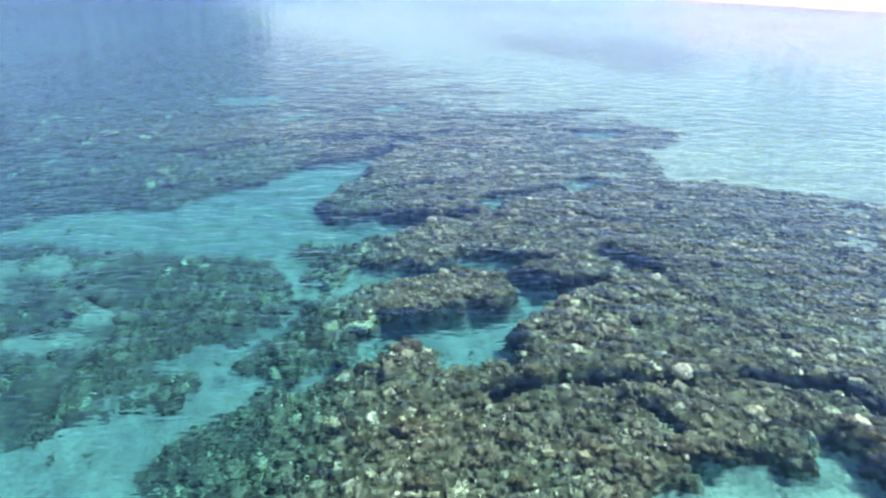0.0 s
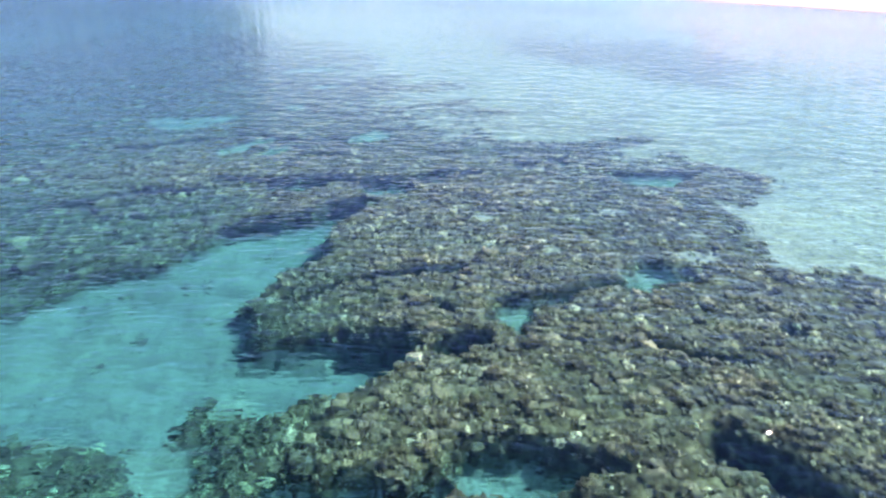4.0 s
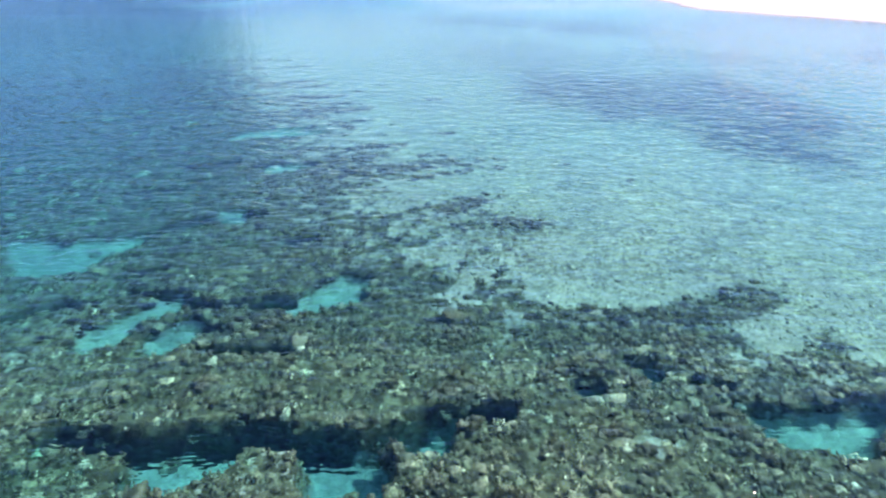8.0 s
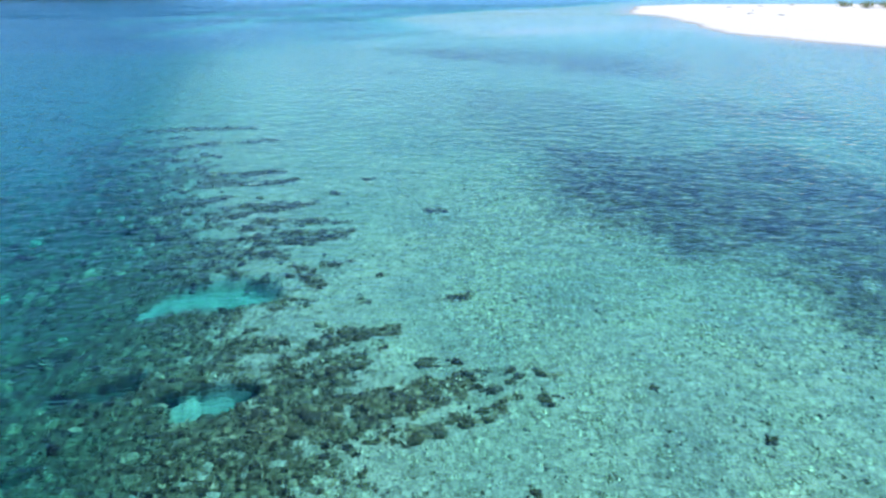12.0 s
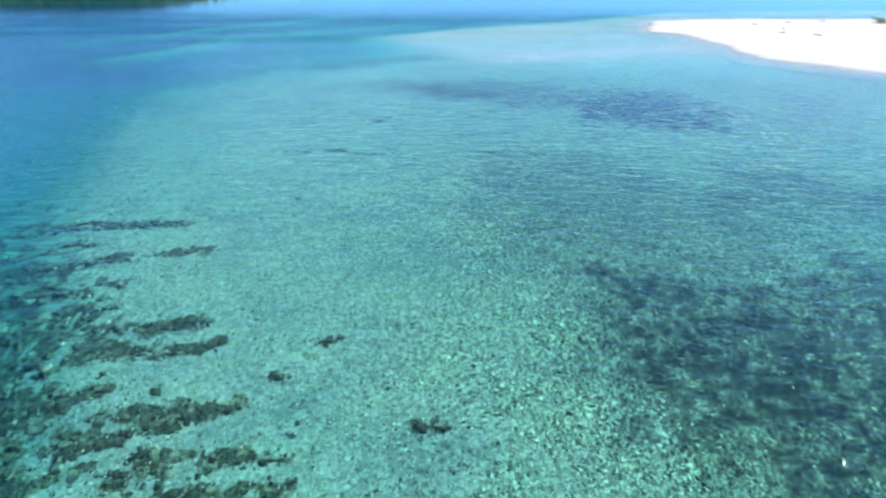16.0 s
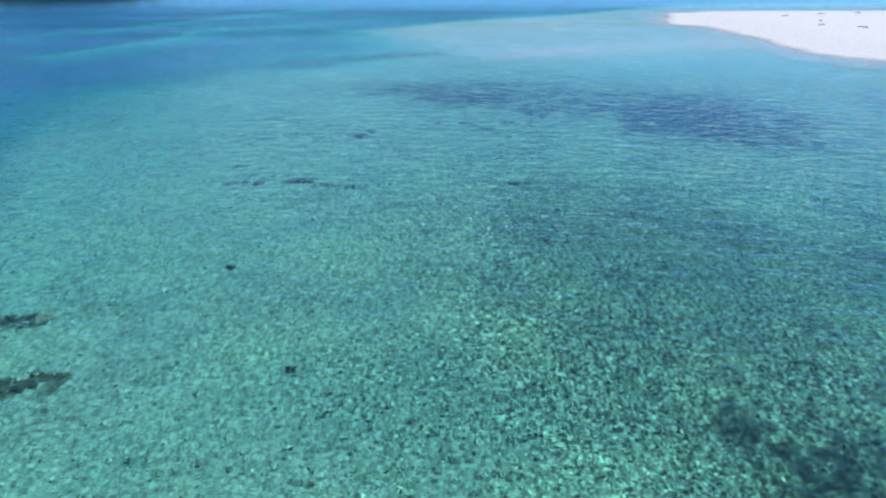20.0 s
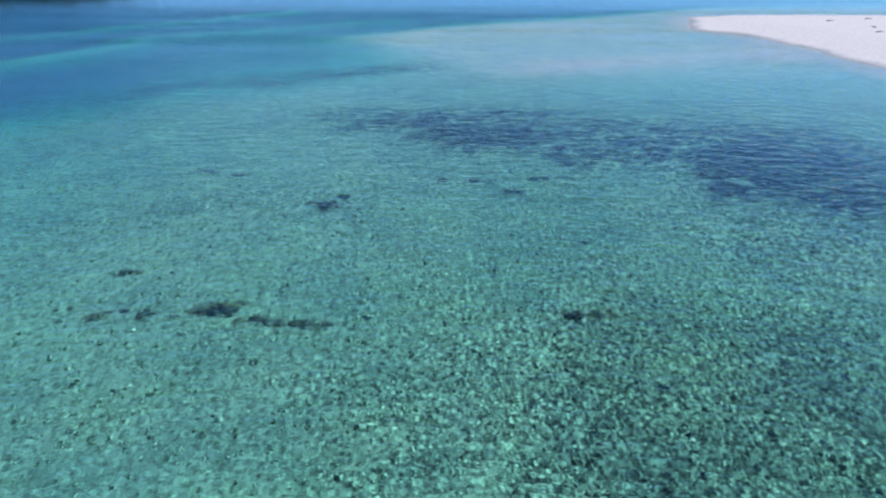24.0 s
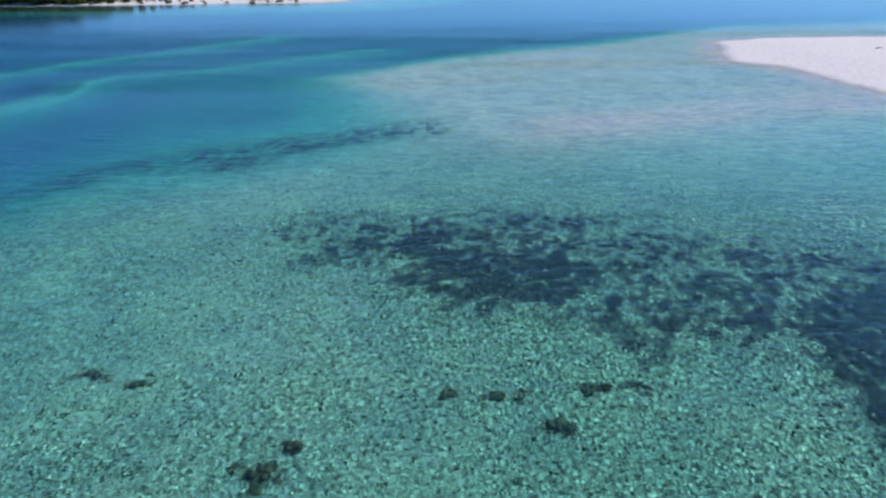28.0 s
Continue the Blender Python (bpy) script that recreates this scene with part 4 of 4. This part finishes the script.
rng = random.Random(7)
count = 0
gx, gy, jit = scattered(-9, 13, 13, 58, 1.4, 77)
gz, gr = height(gx, gy), reef_share(gx, gy)
for x, y, z, r in zip(gx, gy, gz, gr):
    if r > 0.9 and -1.0 < z < -0.45 and rng.random() < 0.85 and count < 380:
        radius = rng.uniform(0.24, 0.46)
        coral_head(float(x), float(y), radius, rng.randint(7, 10), count, ("broad" if radius > 0.36 else "small") + " knobbly tan and olive coral head on the reef top", "coral heads on the reef")
        count += 1

# lone dark heads on the flats
for i, (x, y, r) in enumerate([(-7.8, 97.3, 0.42), (-12.3, 131.5, 0.45), (2.9, 130.7, 0.36), (-9.4, 143.6, 0.5), (-8.4, 145.0, 0.34),
                               (1.9, 146.1, 0.3), (10.1, 68.6, 0.3), (6.7, 71.6, 0.24), (-5.3, 81.5, 0.28), (-1.8, 90.7, 0.34),
                               (4.6, 148.3, 0.28), (-8.6, 109, 0.26), (-13.6, 118, 0.28), (-9.5, 94.2, 0.28)]):
    coral_head(x, y, r, 6, 900 + i, "dark brown coral head standing alone on pale rubble", "lone coral heads", M_HEAD, sink=0.06)

# the low dark patches where the reef frays out over the flat
def reef_patch(line, half, seed):
    rng = random.Random(seed)
    long = sum(math.dist(p, q) for p, q in zip(line[:-1], line[1:]))
    cx, cy = sum(p[0] for p in line) / len(line), sum(p[1] for p in line) / len(line)
    cz = float(height(np.array([cx]), np.array([cy]))[0])
    label = ("long streak of low dark corals" if long > 3 else "low clump of dark corals") + " growing on a pale rubble flat"
    thing = tagged(new("reef_patch"), label, "coral", "dark reef patches on the flat")
    thing.location = (cx, cy, cz - 0.1)
    for i in range(max(3, min(16, round(long * (1.4 + half))))):
        seg = rng.randrange(len(line) - 1)
        u = rng.random()
        px = line[seg][0] + (line[seg + 1][0] - line[seg][0]) * u + rng.uniform(-0.8, 0.8) * half
        py = line[seg][1] + (line[seg + 1][1] - line[seg][1]) * u + rng.uniform(-0.8, 0.8) * half
        pz = float(height(np.array([px]), np.array([py]))[0])
        r = rng.uniform(0.22, 0.42)
        shape = HEAD_LOBES[rng.randrange(6)] if i % 3 else HEAD_BASES[rng.randrange(4)]
        ob = part("colony", shape, None, thing, m=Matrix.Translation((px - cx, py - cy, pz - cz + 0.06)) @ Matrix.Rotation(rng.uniform(0, 6), 4, "Z") @ Matrix.Diagonal((r, r * rng.uniform(0.6, 1.0), r * 0.6, 1)))
        ob.material_slots[0].link = "OBJECT"
        ob.material_slots[0].material = M_HEAD


for i, (line, half) in enumerate(PATCHES):
    reef_patch(line, half, 950 + i)

# ---- the island: trees, rocks; the spit: shrubs, driftwood ----
M_BARK, t, p = material("grey_bark")
t.links.new(ramped(t, noise_of(t, 3.0, 5), (0.3, (0.09, 0.07, 0.05)), (0.7, (0.26, 0.22, 0.17))), p.inputs["Base Color"])
p.inputs["Roughness"].default_value = 0.9
M_LEAF, t, p = material("tropical_leaves")
geo = t.nodes.new("ShaderNodeNewGeometry")
leaf = ramped(t, geo.outputs["Random Per Island"], (0.0, (0.075, 0.108, 0.016)), (0.6, (0.150, 0.190, 0.034)), (1.0, (0.26, 0.275, 0.075)))
t.links.new(leaf, p.inputs["Base Color"])
p.inputs["Roughness"].default_value = 0.6
lit = t.nodes.new("ShaderNodeBsdfTranslucent")
t.links.new(leaf, lit.inputs[0])
both = t.nodes.new("ShaderNodeMixShader")
both.inputs[0].default_value = 0.45
t.links.new(p.outputs[0], both.inputs[1])
t.links.new(lit.outputs[0], both.inputs[2])
t.links.new(both.outputs[0], t.nodes["Material Output"].inputs[0])
M_ROCK, t, p = material("dark_shore_rock")
t.links.new(ramped(t, noise_of(t, 2.0, 6), (0.3, (0.03, 0.028, 0.024)), (0.7, (0.16, 0.145, 0.12))), p.inputs["Base Color"])
p.inputs["Roughness"].default_value = 0.9
bump(t, p, noise_of(t, 6.0, 5), 0.8, 0.1)


def limb(bm, a, b, ra, rb, sides=7):
    a, b = Vector(a), Vector(b)
    q = (b - a).to_track_quat("Z", "Y").to_matrix()
    rows = []
    for c, r in ((a, ra), (b, rb)):
        rows.append([bm.verts.new(c + q @ Vector((r * math.cos(2 * math.pi * i / sides), r * math.sin(2 * math.pi * i / sides), 0))) for i in range(sides)])
    for i in range(sides):
        j = (i + 1) % sides
        bm.faces.new((rows[0][i], rows[0][j], rows[1][j], rows[1][i]))
    bm.faces.new(rows[1])


def leaves(name, rng, centres, spread, count, size):
    co, faces = [], []
    for _ in range(count):
        c, s = rng.choice(centres), size * rng.uniform(0.6, 1.4)
        d = Vector((rng.gauss(0, 1), rng.gauss(0, 1), rng.gauss(0, 0.6)))
        o = Vector(c) + d * spread * 0.55
        q = Euler((rng.uniform(-0.9, 0.9), rng.uniform(-0.9, 0.9), rng.uniform(0, 6.3))).to_matrix()
        k = len(co)
        for p in ((-1, 0, 0), (0, -0.45, 0.12), (1, 0, -0.12), (0, 0.45, 0.12)):
            co.append(o + q @ (Vector(p) * s))
        faces.append((k, k + 1, k + 2, k + 3))
    me = bpy.data.meshes.new(name)
    fill(me, np.array([tuple(v) for v in co]), np.array(faces))
    return me


def tree(seed, tall, label):
    rng = random.Random(seed)
    ob = tagged(new("shore_tree"), label, "tree", "trees along the island's shore")
    bm = bmesh.new()
    lean = Vector((rng.uniform(-0.6, 0.6), rng.uniform(-0.6, 0.6), 0))
    fork = Vector((0, 0, tall * 0.38)) + lean
    limb(bm, (0, 0, -0.4), Vector((0, 0, tall * 0.18)) + lean * 0.5, tall * 0.035, tall * 0.027)
    limb(bm, Vector((0, 0, tall * 0.18)) + lean * 0.5, fork, tall * 0.027, tall * 0.02)
    tips = []
    for i in range(6):
        a = i * 1.05 + rng.uniform(-.3, .3)
        mid = fork + Vector((math.cos(a), math.sin(a), 0)) * tall * rng.uniform(0.12, 0.22) + Vector((0, 0, tall * rng.uniform(0.12, 0.28)))
        tip = mid + Vector((math.cos(a), math.sin(a), 0)) * tall * rng.uniform(0.05, 0.16) + Vector((0, 0, tall * rng.uniform(0.08, 0.2)))
        limb(bm, fork, mid, tall * 0.014, tall * 0.009, 5)
        limb(bm, mid, tip, tall * 0.009, tall * 0.004, 5)
        tips += [mid, tip, (mid + tip) / 2 + Vector((rng.uniform(-1, 1), rng.uniform(-1, 1), rng.uniform(-1.2, 0.6)))]
    me = bpy.data.meshes.new("trunk")
    bm.to_mesh(me)
    bm.free()
    part("trunk", me, M_BARK, ob)
    part("crown", leaves("crown", rng, tips + [Vector((rng.uniform(-2.5, 2.5), rng.uniform(-2.5, 2.5), tall * rng.uniform(0.12, 0.45))) for _ in range(8)], tall * 0.17, 1100, 0.68), M_LEAF, ob, "dense dark green leaves")
    return ob


kinds = [tree(500 + i, 5.2, "broad dark green tropical tree behind a white beach") for i in range(4)]
rng = random.Random(11)
first = set(range(4))
n = 0
for row, (y0, step) in enumerate(((372.5, 3.8), (377, 4.2))):
    x = -300.0 + row * 3
    while x < -80:
        yy = y0 + rng.uniform(-2.5, 2.5) + (2 if x > -80 else 0)
        zz = float(height(np.array([x]), np.array([yy]))[0])
        s = rng.uniform(0.82, 1.12) * float(np.interp(x, [-210, -165, -148, -134, -120, -108, -98, -80], [2.0, 2.35, 2.15, 1.6, 0.9, 0.5, 0.3, 0.15])) * (0.85, 1.0)[row]
        m = pose(x, yy, zz, 0, 0, rng.uniform(0, 360))
        if n in first:
            kinds[n].matrix_basis = m @ Matrix.Scale(s, 4)
        else:
            src = kinds[n % 4]
            c = copy_thing(src, m)
            c.scale = (s, s, s)
        n += 1
        x += step * rng.uniform(0.7, 1.2) * (1 + 0.7 * max(0.0, (x + 122) / 42))


def rock_mesh(seed):
    co, faces = lump(4, 9, seed, 0.22, 0.7)
    me = bpy.data.meshes.new("shore_rock")
    fill(me, co, faces)
    me.materials.append(M_ROCK)
    return me


ROCKS = [rock_mesh(700 + i) for i in range(4)]
rng = random.Random(13)
for x in (-118, -113, -101, -92, -86, -72, -63, -58, -54, -48, -131, -79):
    yy = 369.5 + rng.uniform(-1, 1.5) + (3 if x > -60 else 0)
    ob = tagged(new("shore_rock", rng.choice(ROCKS)), "dark weathered rock on a white beach", "rock", "rocks on the island's beach")
    s = rng.uniform(0.5, 1.3)
    ob.matrix_basis = pose(x, yy, float(height(np.array([float(x)]), np.array([yy]))[0]) - 0.05, 0, 0, rng.uniform(0, 360)) @ Matrix.Diagonal((s * 1.3, s, s, 1))


def shrub(x, y, wide, tall, seed):
    rng = random.Random(seed)
    ob = tagged(new("beach_shrub"), "low dark green beach shrub on white sand", "shrub", "shrubs on the sand spit")
    bm = bmesh.new()
    tips = []
    for i in range(7):
        a = i * 0.9
        tip = Vector((math.cos(a) * wide * rng.uniform(0.3, 0.8), math.sin(a) * wide * rng.uniform(0.3, 0.8), tall * rng.uniform(0.5, 0.95)))
        limb(bm, (0, 0, -0.2), tip, 0.06, 0.02, 5)
        tips += [tip, tip * 0.7, tip * 0.5 + Vector((0, 0, 0.1))]
    me = bpy.data.meshes.new("stems")
    bm.to_mesh(me)
    bm.free()
    part("stems", me, M_BARK, ob)
    part("foliage", leaves("foliage", rng, tips, wide * 0.42, 360, 0.2), M_LEAF, ob)
    ob.location = (x, y, float(height(np.array([x]), np.array([y]))[0]))
    return ob


for i, (x, y, w, h) in enumerate([(108.5, 241.5, 2.4, 1.4), (112.5, 237.5, 2.8, 1.7), (116.5, 233, 3.0, 1.8), (121, 229, 3.2, 2.0), (118, 238, 2.6, 1.6), (125, 224, 3.0, 1.9)]):
    shrub(x, y, w, h, 800 + i)


# bushes added to close gaps in the trees' reflection on the sea
rng = random.Random(17)
x = -296.0
bush = shrub(-300.0, 373.5, 3.0, 2.2, 830)
tagged(bush, "dense low green filler bush at the foot of shore trees", "shrub", "bushes along the island's shore")
bush.name = "shore_bush"
while x < -66:
    yy = 373.2 + rng.uniform(-0.8, 1.2) + (2.2 if x > -80 else 0)
    c = copy_thing(bush, pose(x, yy, float(height(np.array([x]), np.array([yy]))[0]), 0, 0, rng.uniform(0, 360)))
    s = rng.uniform(0.7, 1.2) * float(np.interp(x, [-130, -100, -66], [1.0, 0.4, 0.22]))
    c.scale = (s, s, s)
    x += rng.uniform(2.0, 3.2) * (0.8 + 1.6 * max(0.0, (x + 118) / 50))


x = -66.0                             # small bushes added along the beach, thinning out to soften the mirrored trees' edge
while x < -34:
    yy = 376.5 + rng.uniform(-1.0, 1.5) + 0.25 * max(0.0, x + 50)
    c = copy_thing(bush, pose(x, yy, float(height(np.array([x]), np.array([yy]))[0]), 0, 0, rng.uniform(0, 360)))
    s = rng.uniform(0.3, 0.6) * (0.4 - 0.6 * (x + 34) / 32)
    c.scale = (s, s, s)
    x += rng.uniform(0.5, 1.5) * (1.0 + (x + 66) * 0.07)


def driftwood(x, y, length, turn, seed):
    rng = random.Random(seed)
    bm = bmesh.new()
    bend = rng.uniform(-0.2, 0.2) * length
    limb(bm, (-length / 2, 0, 0.06), (0, bend, 0.12), 0.10, 0.08, 8)
    limb(bm, (0, bend, 0.12), (length / 2, 0, 0.05), 0.08, 0.03, 8)
    limb(bm, (0, bend, 0.12), (length * 0.2, bend + length * 0.25, 0.2), 0.05, 0.02, 6)
    me = bpy.data.meshes.new("driftwood")
    bm.to_mesh(me)
    bm.free()
    me.materials.append(M_BARK)
    ob = tagged(new("driftwood", me), "bleached grey driftwood branch lying on white sand", "driftwood", "driftwood on the spit")
    ob.matrix_basis = pose(x, y, float(height(np.array([x]), np.array([y]))[0]), 0, 0, turn)


for i, (x, y, length, turn) in enumerate([(75.5, 238.5, 2.4, 30), (77.5, 228.0, 1.8, 75), (73.5, 220, 1.6, 10), (79, 216, 2.0, 120), (86, 243, 2.2, 20), (96, 246, 1.5, 160)]):
    driftwood(x, y, length, turn, 850 + i)
